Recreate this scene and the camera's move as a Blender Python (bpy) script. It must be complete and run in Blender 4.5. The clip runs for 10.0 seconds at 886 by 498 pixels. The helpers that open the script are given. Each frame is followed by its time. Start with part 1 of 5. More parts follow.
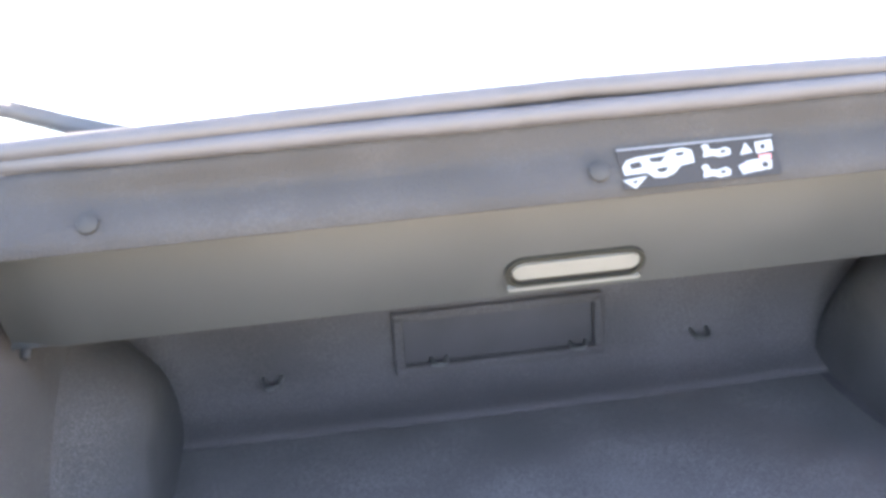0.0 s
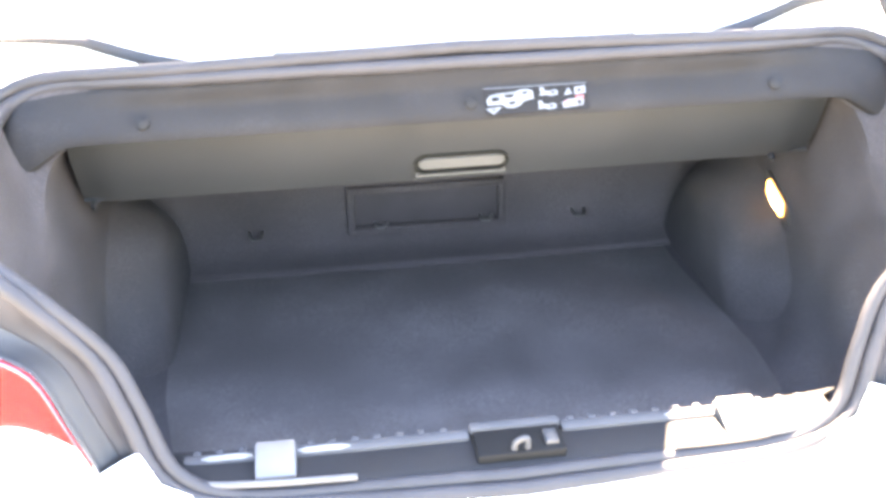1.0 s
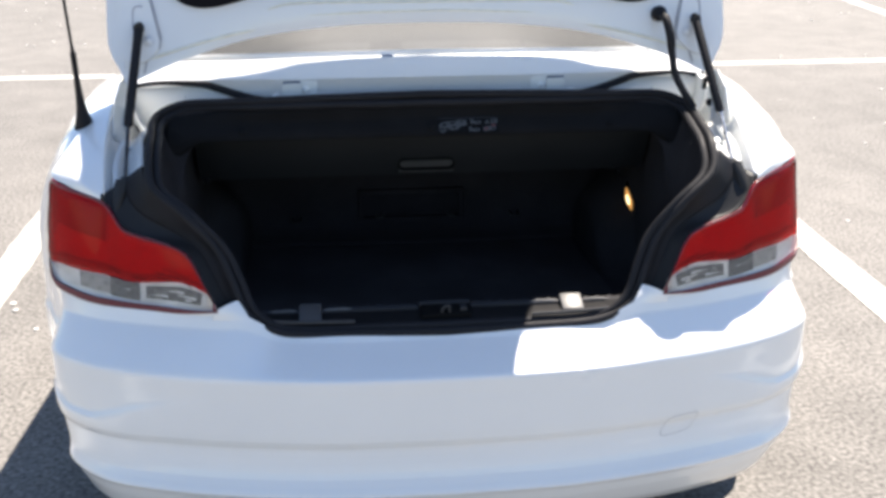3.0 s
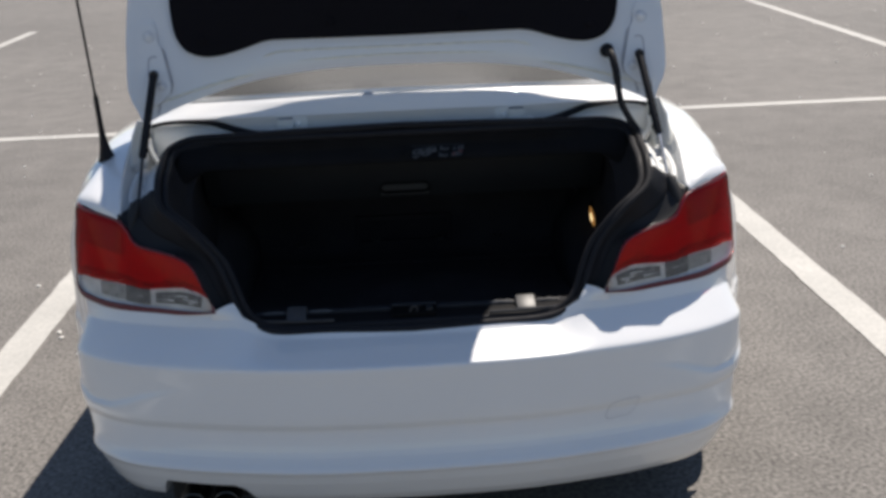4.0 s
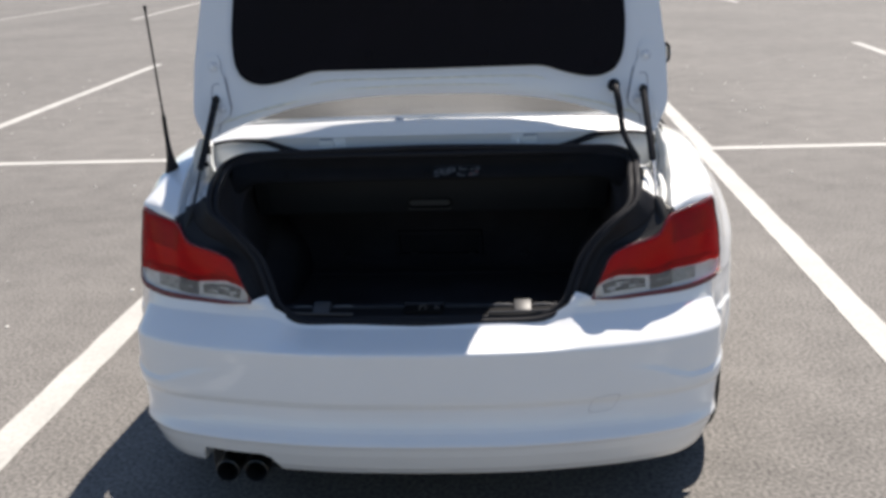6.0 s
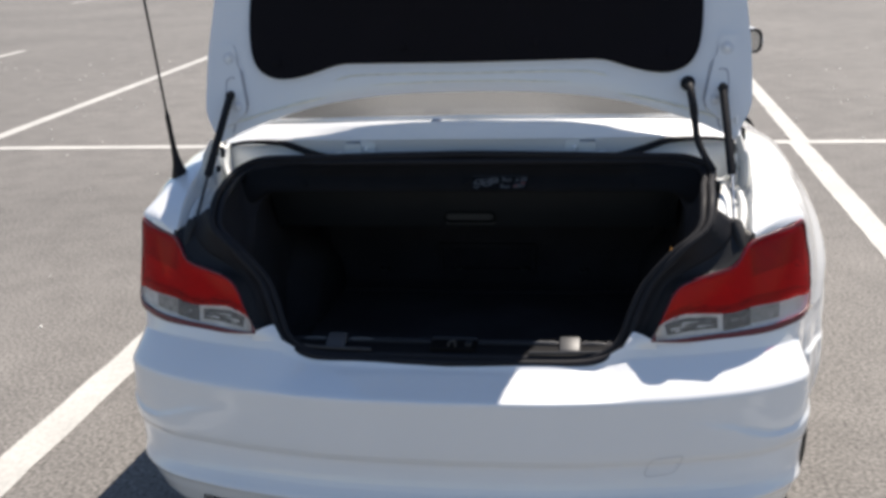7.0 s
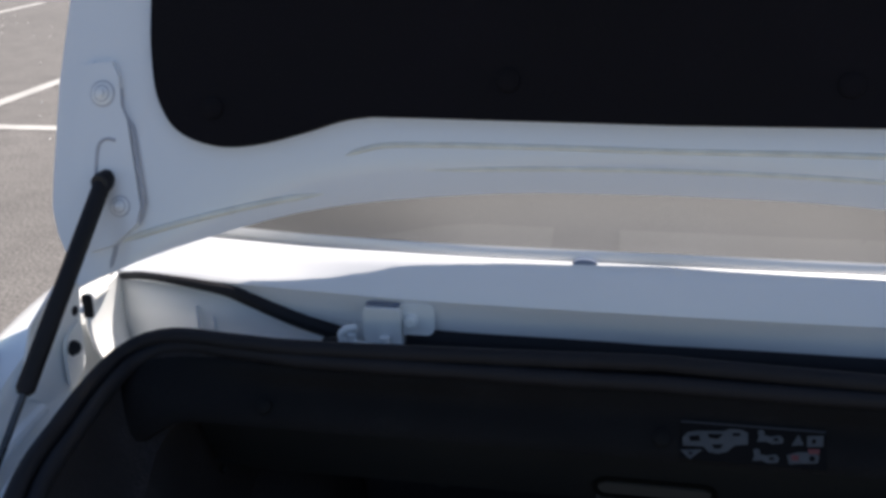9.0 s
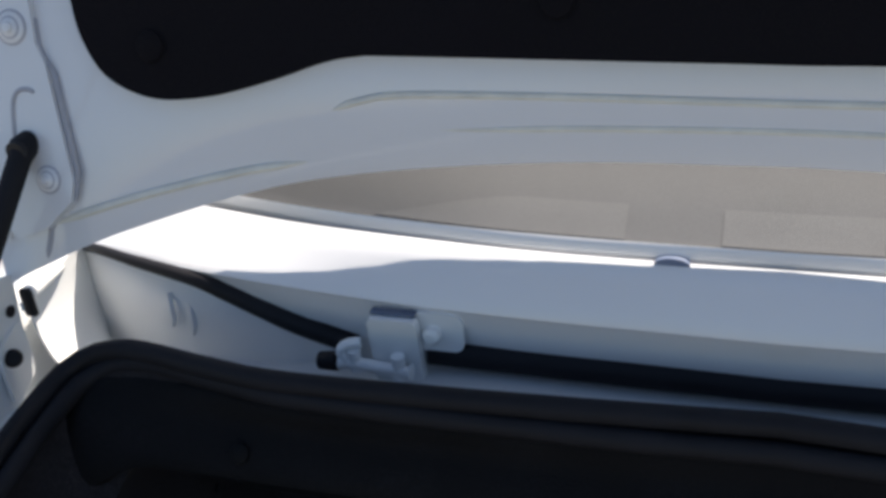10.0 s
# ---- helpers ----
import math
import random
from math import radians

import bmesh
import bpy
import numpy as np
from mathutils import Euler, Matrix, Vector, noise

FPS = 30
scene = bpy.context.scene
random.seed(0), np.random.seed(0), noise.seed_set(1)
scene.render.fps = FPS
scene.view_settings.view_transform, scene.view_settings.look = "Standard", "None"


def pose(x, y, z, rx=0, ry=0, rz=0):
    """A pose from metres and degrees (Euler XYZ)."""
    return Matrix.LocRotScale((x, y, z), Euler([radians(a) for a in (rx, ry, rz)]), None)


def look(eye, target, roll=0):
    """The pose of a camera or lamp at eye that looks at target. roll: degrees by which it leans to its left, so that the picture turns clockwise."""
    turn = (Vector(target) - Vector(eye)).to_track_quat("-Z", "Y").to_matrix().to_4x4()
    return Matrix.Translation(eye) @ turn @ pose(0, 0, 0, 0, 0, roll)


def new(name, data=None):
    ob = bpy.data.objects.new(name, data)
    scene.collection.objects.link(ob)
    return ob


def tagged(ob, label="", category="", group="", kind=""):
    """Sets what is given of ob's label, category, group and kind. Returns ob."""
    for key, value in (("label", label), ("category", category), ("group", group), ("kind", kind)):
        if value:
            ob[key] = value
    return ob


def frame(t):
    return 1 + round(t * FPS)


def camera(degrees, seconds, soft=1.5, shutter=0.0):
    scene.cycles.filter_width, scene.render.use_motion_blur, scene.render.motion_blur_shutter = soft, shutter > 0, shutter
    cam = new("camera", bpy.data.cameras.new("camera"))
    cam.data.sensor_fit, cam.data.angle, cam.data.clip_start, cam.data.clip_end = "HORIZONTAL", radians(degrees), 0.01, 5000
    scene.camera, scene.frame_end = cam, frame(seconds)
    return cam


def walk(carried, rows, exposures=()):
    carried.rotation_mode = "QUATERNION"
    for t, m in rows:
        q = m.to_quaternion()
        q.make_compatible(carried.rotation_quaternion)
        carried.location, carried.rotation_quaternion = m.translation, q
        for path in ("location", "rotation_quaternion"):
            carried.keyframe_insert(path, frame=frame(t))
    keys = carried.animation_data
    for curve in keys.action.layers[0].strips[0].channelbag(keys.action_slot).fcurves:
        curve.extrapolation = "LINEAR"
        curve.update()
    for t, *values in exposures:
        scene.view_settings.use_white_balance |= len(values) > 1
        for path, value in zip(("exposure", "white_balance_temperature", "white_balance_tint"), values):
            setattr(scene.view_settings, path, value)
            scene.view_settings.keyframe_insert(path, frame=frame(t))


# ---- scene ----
cam = camera(46.4, 10.0, soft=3.5)
PATH = [
    (0, (-0.227, -0.3, 1.261), (-0.03, 1.584, 0.619), -4.2),
    (0.2, (-0.281, -0.407, 1.302), (-0.096, 1.452, 0.589), -3.8),
    (0.5, (-0.261, -0.527, 1.374), (-0.069, 1.282, 0.544), -4.3),
    (0.7, (-0.273, -0.623, 1.424), (0.028, 1.187, 0.628), -1.3),
    (1, (-0.197, -0.781, 1.453), (0.013, 1.01, 0.589), -1.6),
    (1.5, (-0.166, -0.987, 1.524), (-0.04, 0.806, 0.648), -3.0),
    (2, (-0.251, -1.244, 1.534), (-0.082, 0.564, 0.697), -0.6),
    (2.5, (-0.272, -1.541, 1.604), (-0.102, 0.272, 0.777), 0.2),
    (2.7, (-0.256, -1.638, 1.628), (-0.053, 0.188, 0.838), 0.7),
    (3.8, (-0.028, -2.14, 1.657), (0.056, -0.25, 1.008), -2.6),
    (4.5, (0.003, -2.202, 1.635), (0.043, -0.29, 1.05), -0.8),
    (5, (0.052, -2.418, 1.652), (0.035, -0.496, 1.1), -1.4),
    (5.5, (0.145, -2.553, 1.672), (0.082, -0.631, 1.121), -1.7),
    (6.8, (0.384, -2.2, 1.663), (0.1, -0.306, 1.087), -2.4),
    (7, (0.364, -2.062, 1.654), (0.055, -0.175, 1.069), -2.3),
    (7.5, (0.312, -1.695, 1.586), (-0.039, 0.162, 0.932), -2.7),
    (8, (0.256, -1.252, 1.579), (-0.127, 0.589, 0.898), -1.3),
    (8.3, (0.163, -0.981, 1.543), (-0.158, 0.875, 0.871), -0.3),
    (8.5, (0.093, -0.79, 1.542), (-0.186, 1.075, 0.874), 0.1),
    (9, (-0.019, -0.418, 1.569), (-0.409, 1.429, 0.908), -1.3),
    (9.5, (0.004, -0.124, 1.572), (-0.655, 1.635, 0.884), -4.3),
    (9.7, (0.012, -0.072, 1.564), (-0.67, 1.653, 0.817), -5.4),
    (10, (-0.024, -0.029, 1.594), (-0.608, 1.607, 0.602), -5.9),
]
EXPOSURE = [(0, 6.76, 9200, 18), (0.5, 6.82, 9900, 19), (1.0, 6.65, 9700, 18), (1.5, 5.5, 8400, 15), (2.0, 3.65, 7700, 13), (2.5, 2.4, 7700, 13), (2.7, 2.12, 7200, 13),
            (3.2, 1.05, 6950, 13), (3.8, 0.32, 6850, 13), (4.5, 0.58, 6850, 13), (5.0, 0.65, 6850, 13), (7.0, 0.65, 6850, 13), (8.0, 0.70, 6800, 14), (8.5, 0.94, 6750, 15), (9.0, 0.68, 6750, 15),
            (9.5, 0.42, 6700, 15), (10.0, 0.74, 6900, 14)]
walk(cam, [(t, look(eye, target, roll)) for t, eye, target, roll in PATH], EXPOSURE)

# ---------------------------------------------------------------- light
SUN = Vector((0.30, 0.49, 1.0)).normalized()
world = bpy.data.worlds.new("sky")
scene.world = world
world.use_nodes = True
wn = world.node_tree
sky = wn.nodes.new("ShaderNodeTexSky")
sky.sky_type = "NISHITA"
sky.sun_disc = False
sky.sun_elevation = math.asin(SUN.z)
sky.sun_rotation = math.atan2(SUN.x, SUN.y)
sky.air_density, sky.dust_density, sky.ozone_density = 1.15, 0.2, 3.2
wn.links.new(sky.outputs[0], wn.nodes["Background"].inputs[0])
wn.nodes["Background"].inputs[1].default_value = 0.078
sun = new("sun", bpy.data.lights.new("sun", "SUN"))
sun.data.energy, sun.data.angle, sun.data.color = 5.0, radians(0.55), (1.0, 0.955, 0.88)
sun.matrix_world = look(SUN * 30, (0, 0, 0))


# ---------------------------------------------------------------- materials
def material(name, colour, rough=0.5, metal=0.0, coat=0.0, vary=0.0, scale=8.0, fine=0.0, fine_scale=400.0, bump=0.0,
             bump_scale=300.0, sheen=0.0, spec=0.5, tint=None):
    m = bpy.data.materials.new(name)
    m.use_nodes = True
    nt = m.node_tree
    b = nt.nodes["Principled BSDF"]
    b.inputs["Roughness"].default_value = rough
    b.inputs["Metallic"].default_value = metal
    b.inputs["Coat Weight"].default_value = coat
    b.inputs["Coat Roughness"].default_value = 0.03
    b.inputs["Sheen Weight"].default_value = sheen
    b.inputs["Specular IOR Level"].default_value = spec
    b.inputs["Base Color"].default_value = (*colour, 1)
    if vary or fine or bump:
        at = nt.nodes.new("ShaderNodeTexCoord").outputs["Object"]
    if vary or fine:
        sum_out = None
        for amount, sc, detail in ((vary, scale, 5.0), (fine, fine_scale, 2.0)):
            if not amount:
                continue
            n = nt.nodes.new("ShaderNodeTexNoise")
            n.inputs["Scale"].default_value, n.inputs["Detail"].default_value = sc, detail
            nt.links.new(at, n.inputs["Vector"])
            r = nt.nodes.new("ShaderNodeMapRange")
            r.inputs["From Min"].default_value, r.inputs["From Max"].default_value = 0.3, 0.7
            r.inputs["To Min"].default_value, r.inputs["To Max"].default_value = 1 - amount, 1 + amount
            nt.links.new(n.outputs["Fac"], r.inputs["Value"])
            if sum_out is None:
                sum_out = r.outputs[0]
            else:
                mul = nt.nodes.new("ShaderNodeMath")
                mul.operation = "MULTIPLY"
                nt.links.new(sum_out, mul.inputs[0])
                nt.links.new(r.outputs[0], mul.inputs[1])
                sum_out = mul.outputs[0]
        v = nt.nodes.new("ShaderNodeVectorMath")
        v.operation = "SCALE"
        v.inputs[0].default_value = colour
        nt.links.new(sum_out, v.inputs["Scale"])
        nt.links.new(v.outputs[0], b.inputs["Base Color"])
        rr = nt.nodes.new("ShaderNodeMath")
        rr.operation = "MULTIPLY"
        rr.inputs[1].default_value = rough
        nt.links.new(sum_out, rr.inputs[0])
        nt.links.new(rr.outputs[0], b.inputs["Roughness"])
    if bump:
        n = nt.nodes.new("ShaderNodeTexNoise")
        n.inputs["Scale"].default_value, n.inputs["Detail"].default_value = bump_scale, 3.0
        nt.links.new(at, n.inputs["Vector"])
        bp = nt.nodes.new("ShaderNodeBump")
        bp.inputs["Strength"].default_value = bump
        bp.inputs["Distance"].default_value = 0.004
        nt.links.new(n.outputs["Fac"], bp.inputs["Height"])
        nt.links.new(bp.outputs[0], b.inputs["Normal"])
    return m


def glow(name, colour, strength):
    m = material(name, colour, 0.4)
    b = m.node_tree.nodes["Principled BSDF"]
    b.inputs["Emission Color"].default_value = (*colour, 1)
    b.inputs["Emission Strength"].default_value = strength
    return m


def clear(name, colour, share, rough=0.06):
    """A lens: part of the light goes straight through, tinted; the rest meets a glossy coloured skin."""
    m = material(name, colour, rough, coat=0.5)
    nt = m.node_tree
    t = nt.nodes.new("ShaderNodeBsdfTransparent")
    t.inputs["Color"].default_value = (*colour, 1)
    mix = nt.nodes.new("ShaderNodeMixShader")
    mix.inputs[0].default_value = share
    nt.links.new(nt.nodes["Principled BSDF"].outputs[0], mix.inputs[1])
    nt.links.new(t.outputs[0], mix.inputs[2])
    nt.links.new(mix.outputs[0], nt.nodes["Material Output"].inputs["Surface"])
    return m


PAINT = material("white_paint", (0.80, 0.81, 0.82), 0.32, coat=1.0, vary=0.015, scale=3.0)
# grey that stands for shade along slots, steps and bolt rings
SHADE_GREY = material("slot_shade", (0.44, 0.45, 0.49), 0.6, vary=0.1, scale=40)
BEAD = material("sealant", (0.80, 0.79, 0.70), 0.5, vary=0.1, scale=30)
PAINT_IN = material("white_paint_inner", (0.80, 0.81, 0.80), 0.50, coat=0.2, vary=0.03, scale=6.0)
TRIM = material("black_trim", (0.019, 0.0192, 0.0210), 0.45, spec=0.24, fine=0.2, fine_scale=900, bump=0.2, bump_scale=1200)
RUBBER = material("rubber", (0.0165, 0.0165, 0.0195), 0.62, spec=0.17, vary=0.2, scale=20)
CARPET = material("trunk_carpet", (0.0325, 0.0305, 0.0335), 0.95, spec=0.1, vary=0.25, scale=9, fine=0.45, fine_scale=420, bump=0.9, bump_scale=650)
# floor and back felts lightened beyond the carpet for haze and stray light
FLOOR_LIFTED = material("floor_felt_lifted", (0.054, 0.0505, 0.0535), 0.95, spec=0.1, vary=0.3, scale=6, fine=0.45, fine_scale=420, bump=0.9, bump_scale=650)
BACK_LIFTED = material("back_felt_lifted", (0.0385, 0.0350, 0.0390), 0.95, spec=0.1, vary=0.2, scale=7, fine=0.4, fine_scale=420, bump=0.8, bump_scale=650)
HATCH = material("hatch_felt", (0.0260, 0.0238, 0.0270), 0.95, spec=0.1, vary=0.2, scale=12)
EYE = material("lashing_eye_steel", (0.024, 0.023, 0.025), 0.5, vary=0.2, scale=40)
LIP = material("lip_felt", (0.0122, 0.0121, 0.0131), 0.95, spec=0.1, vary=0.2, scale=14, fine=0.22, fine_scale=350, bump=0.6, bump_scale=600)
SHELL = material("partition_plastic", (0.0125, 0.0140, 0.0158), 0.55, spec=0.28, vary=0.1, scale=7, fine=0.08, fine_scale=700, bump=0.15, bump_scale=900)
LID_FELT = material("lid_felt", (0.0092, 0.0082, 0.0108), 0.95, spec=0.15, vary=0.2, scale=10, fine=0.4, fine_scale=500, bump=0.6, bump_scale=700)
FABRIC = material("soft_top_fabric", (0.117, 0.119, 0.121), 0.9, vary=0.12, scale=5, fine=0.15, fine_scale=900, bump=0.3, bump_scale=1500)
HEM = material("soft_top_hem", (0.136, 0.138, 0.139), 0.9, vary=0.12, scale=5, fine=0.15, fine_scale=900, bump=0.3, bump_scale=1500)
SILL = material("sill_plastic", (0.0070, 0.0071, 0.0082), 0.7, spec=0.12, vary=0.1, scale=12, fine=0.1, fine_scale=700)
STRIP = material("sill_strip_grey", (0.034, 0.034, 0.037), 0.75, spec=0.08, vary=0.1, scale=16)
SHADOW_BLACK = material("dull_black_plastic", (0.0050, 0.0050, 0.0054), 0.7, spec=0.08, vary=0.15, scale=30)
BLOCK = material("grey_fitting", (0.036, 0.037, 0.041), 0.5, vary=0.06, scale=20, spec=0.6)
# darker copy of the rail grey, with the front bead's shade in its colour
RAIL_SHADED = material("sill_rail_shaded", (0.058, 0.058, 0.061), 0.7, vary=0.08, scale=20, spec=0.05)
RAIL = material("sill_rail_grey", (0.105, 0.105, 0.108), 0.55, vary=0.08, scale=20, spec=0.15)
CHROME = material("steel", (0.55, 0.55, 0.56), 0.22, metal=1.0, vary=0.1, scale=30)
DARK_STEEL = material("dark_steel", (0.10, 0.10, 0.10), 0.35, metal=1.0, vary=0.3, scale=40)
BLACK = material("matt_black", (0.012, 0.012, 0.013), 0.6, vary=0.2, scale=15)
TYRE = material("tyre_rubber", (0.02, 0.02, 0.02), 0.8, vary=0.25, scale=20)
ALLOY = material("alloy", (0.5, 0.5, 0.52), 0.3, metal=0.9, vary=0.05)
GLASS = material("dark_glass", (0.012, 0.014, 0.015), 0.03, coat=0.5)
STICK_BLACK = material("sticker_black", (0.0078, 0.0078, 0.0086), 0.8, spec=0.06)
STICK_GREY = material("sticker_grey", (0.022, 0.022, 0.024), 0.5)
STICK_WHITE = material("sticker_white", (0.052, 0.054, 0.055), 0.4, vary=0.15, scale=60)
GRIT = material("pale_grit", (0.78, 0.76, 0.72), 0.8, vary=0.2, scale=30)
STICK_RED = material("sticker_red", (0.12, 0.025, 0.022), 0.4)
RIM = material("grip_rim_plastic", (0.0062, 0.0064, 0.0058), 0.6, spec=0.15, vary=0.1, scale=30)
PIN = material("pin_plastic", (0.0082, 0.0082, 0.0088), 0.7, spec=0.1)
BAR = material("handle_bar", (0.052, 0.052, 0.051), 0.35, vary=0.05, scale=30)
RED = clear("red_lens", (0.80, 0.014, 0.028), 0.82)
LAMP_MID = material("lamp_mid_reflector", (0.34, 0.30, 0.29), 0.35, metal=0.5, vary=0.1, scale=20)
rim = material("lamp_rim", (0.11, 0.003, 0.018), 0.3, coat=0.25)
CLEAR = clear("clear_lens", (0.94, 0.94, 0.94), 0.93)
REFLECTOR = material("lamp_reflector", (0.74, 0.74, 0.73), 0.4, metal=0.2, vary=0.2, scale=25)
LAMP_BACK = material("lamp_back", (0.72, 0.69, 0.67), 0.3, metal=0.7, vary=0.1, scale=14)
LAMP_SHADE = material("lamp_dark_rib", (0.12, 0.012, 0.012), 0.4)
LAMP_GREY = material("lamp_grey_rib", (0.27, 0.26, 0.25), 0.35, metal=0.3, vary=0.3, scale=60)
LAMP_DARK = material("lamp_dark_facet", (0.046, 0.043, 0.038), 0.25, metal=0.2, vary=0.4, scale=70)
TRUNK_LIGHT = glow("trunk_light_lens", (1.0, 0.50, 0.14), 0.20)
BULB = glow("bulb_glow", (1.0, 0.78, 0.42), 0.8)
LINE = material("road_paint", (0.42, 0.41, 0.385), 0.75, vary=0.10, scale=2.5, fine=0.14, fine_scale=60, bump=0.3, bump_scale=120)


def asphalt():
    m = bpy.data.materials.new("asphalt")
    m.use_nodes = True
    nt = m.node_tree
    b = nt.nodes["Principled BSDF"]
    at = nt.nodes.new("ShaderNodeTexCoord").outputs["Object"]

    def noise_of(scale, detail, lo, hi, out_lo, out_hi):
        n = nt.nodes.new("ShaderNodeTexNoise")
        n.inputs["Scale"].default_value, n.inputs["Detail"].default_value = scale, detail
        nt.links.new(at, n.inputs["Vector"])
        r = nt.nodes.new("ShaderNodeMapRange")
        for key, val in (("From Min", lo), ("From Max", hi), ("To Min", out_lo), ("To Max", out_hi)):
            r.inputs[key].default_value = val
        nt.links.new(n.outputs["Fac"], r.inputs["Value"])
        return r.outputs[0], n.outputs["Fac"]

    def mul(a, c):
        k = nt.nodes.new("ShaderNodeMath")
        k.operation = "MULTIPLY"
        nt.links.new(a, k.inputs[0])
        nt.links.new(c, k.inputs[1])
        return k.outputs[0]

    broad, _ = noise_of(0.35, 4, 0.3, 0.7, 0.86, 1.12)
    mid, _ = noise_of(4.0, 6, 0.3, 0.7, 0.86, 1.13)
    grit, raw = noise_of(70.0, 8, 0.32, 0.68, 0.46, 1.54)
    vor = nt.nodes.new("ShaderNodeTexVoronoi")
    vor.inputs["Scale"].default_value = 42.0
    nt.links.new(at, vor.inputs["Vector"])
    ramp = nt.nodes.new("ShaderNodeMapRange")
    for key, val in (("From Min", 0.0), ("From Max", 0.22), ("To Min", 1.1), ("To Max", 0.0)):
        ramp.inputs[key].default_value = val
    nt.links.new(vor.outputs["Distance"], ramp.inputs["Value"])
    pick = nt.nodes.new("ShaderNodeMapRange")
    for key, val in (("From Min", 0.62), ("From Max", 0.80), ("To Min", 0.0), ("To Max", 1.0)):
        pick.inputs[key].default_value = val
    nt.links.new(vor.outputs["Color"], pick.inputs["Value"])
    chip = nt.nodes.new("ShaderNodeMath")
    chip.operation = "ADD"
    chip.inputs[1].default_value = 1.0
    nt.links.new(mul(ramp.outputs[0], pick.outputs[0]), chip.inputs[0])
    tone = mul(mul(broad, mid), mul(grit, chip.outputs[0]))
    v = nt.nodes.new("ShaderNodeVectorMath")
    v.operation = "SCALE"
    v.inputs[0].default_value = (0.146, 0.137, 0.127)
    nt.links.new(tone, v.inputs["Scale"])
    nt.links.new(v.outputs[0], b.inputs["Base Color"])
    b.inputs["Roughness"].default_value = 0.85
    bp = nt.nodes.new("ShaderNodeBump")
    bp.inputs["Strength"].default_value, bp.inputs["Distance"].default_value = 0.6, 0.005
    nt.links.new(raw, bp.inputs["Height"])
    nt.links.new(bp.outputs[0], b.inputs["Normal"])
    return m


ASPHALT = asphalt()


# ---------------------------------------------------------------- mesh helpers
def spline(pts, n=10):
    """A smooth curve through the points, n steps to a stretch."""
    p = [Vector(q) for q in pts]
    p = [2 * p[0] - p[1], *p, 2 * p[-1] - p[-2]]
    out = []
    for i in range(1, len(p) - 2):
        a, b, c, d = p[i - 1:i + 3]
        for k in range(n):
            u = k / n
            out.append(0.5 * (2 * b + (c - a) * u + (2 * a - 5 * b + 4 * c - d) * u * u + (3 * b - a - 3 * c + d) * u ** 3))
    return out + [p[-2]]


def even(pts, count, n=16):
    """The smooth curve through the points, as count points at even steps."""
    c = spline(pts, n)
    run = [0.0]
    for a, b in zip(c, c[1:]):
        run.append(run[-1] + (b - a).length)
    out, i = [], 0
    for k in range(count):
        want = run[-1] * k / (count - 1)
        while i < len(c) - 2 and run[i + 1] < want:
            i += 1
        f = (want - run[i]) / max(run[i + 1] - run[i], 1e-9)
        out.append(c[i].lerp(c[i + 1], min(max(f, 0), 1)))
    return out


def graph(x, table):
    """A value read from a table of (x, value), with straight lines between."""
    if x <= table[0][0]:
        return table[0][1]
    for (a, va), (b, vb) in zip(table, table[1:]):
        if x <= b:
            return va + (vb - va) * (x - a) / (b - a)
    return table[-1][1]


def ease(x, a, b):
    u = min(max((x - a) / (b - a), 0), 1)
    return u * u * (3 - 2 * u)


def sheet(bm, rows, wrap=False, flip=False):
    vs = [[bm.verts.new(p) for p in r] for r in rows]
    for r0, r1 in zip(vs, vs[1:]):
        m = len(r0)
        for j in range(m if wrap else m - 1):
            q = [r0[j], r0[(j + 1) % m], r1[(j + 1) % m], r1[j]]
            if len({v.co.to_tuple(6) for v in q}) < 3:
                continue
            bm.faces.new(q[::-1] if flip else q)
    return vs


def mirrored(p):
    return Vector((-p[0], p[1], p[2]))


def mirror_sheet(bm, rows):
    sheet(bm, rows)
    sheet(bm, [[mirrored(p) for p in r] for r in rows], flip=True)


def sweep(bm, pts, r, n=10, caps=True, flat=1.0):
    """A tube along the points; r is one radius or one for each point."""
    pts = [Vector(p) for p in pts]
    rs = r if isinstance(r, (list, tuple)) else [r] * len(pts)
    rows, side = [], None
    for i, p in enumerate(pts):
        d = (pts[min(i + 1, len(pts) - 1)] - pts[max(i - 1, 0)]).normalized()
        if side is None:
            side = d.orthogonal().normalized()
        side = (side - d * side.dot(d)).normalized()
        up = d.cross(side)
        rows.append([p + rs[i] * (math.cos(2 * math.pi * k / n) * side + flat * math.sin(2 * math.pi * k / n) * up) for k in range(n)])
    vs = sheet(bm, rows, wrap=True)
    if caps:
        bm.faces.new(vs[0][::-1])
        bm.faces.new(vs[-1])


def box(bm, lo, hi, bevel=0.0):
    r = bmesh.ops.create_cube(bm, size=1.0)
    mid, size = (Vector(lo) + Vector(hi)) / 2, Vector(hi) - Vector(lo)
    for v in r["verts"]:
        v.co = Vector((v.co.x * size.x, v.co.y * size.y, v.co.z * size.z)) + mid
    if bevel:
        edges = list({e for v in r["verts"] for e in v.link_edges})
        bmesh.ops.bevel(bm, geom=edges, offset=bevel, segments=2, affect="EDGES", profile=0.5)


def slab(bm, outline, place, depth):
    """A flat plate: outline in two axes, place(u, v, h) gives the point at height h above the surface."""
    lo = [bm.verts.new(place(u, v, 0)) for u, v in outline]
    hi = [bm.verts.new(place(u, v, depth)) for u, v in outline]
    bm.faces.new(hi)
    bm.faces.new(lo[::-1])
    n = len(lo)
    for i in range(n):
        bm.faces.new([lo[i], lo[(i + 1) % n], hi[(i + 1) % n], hi[i]])


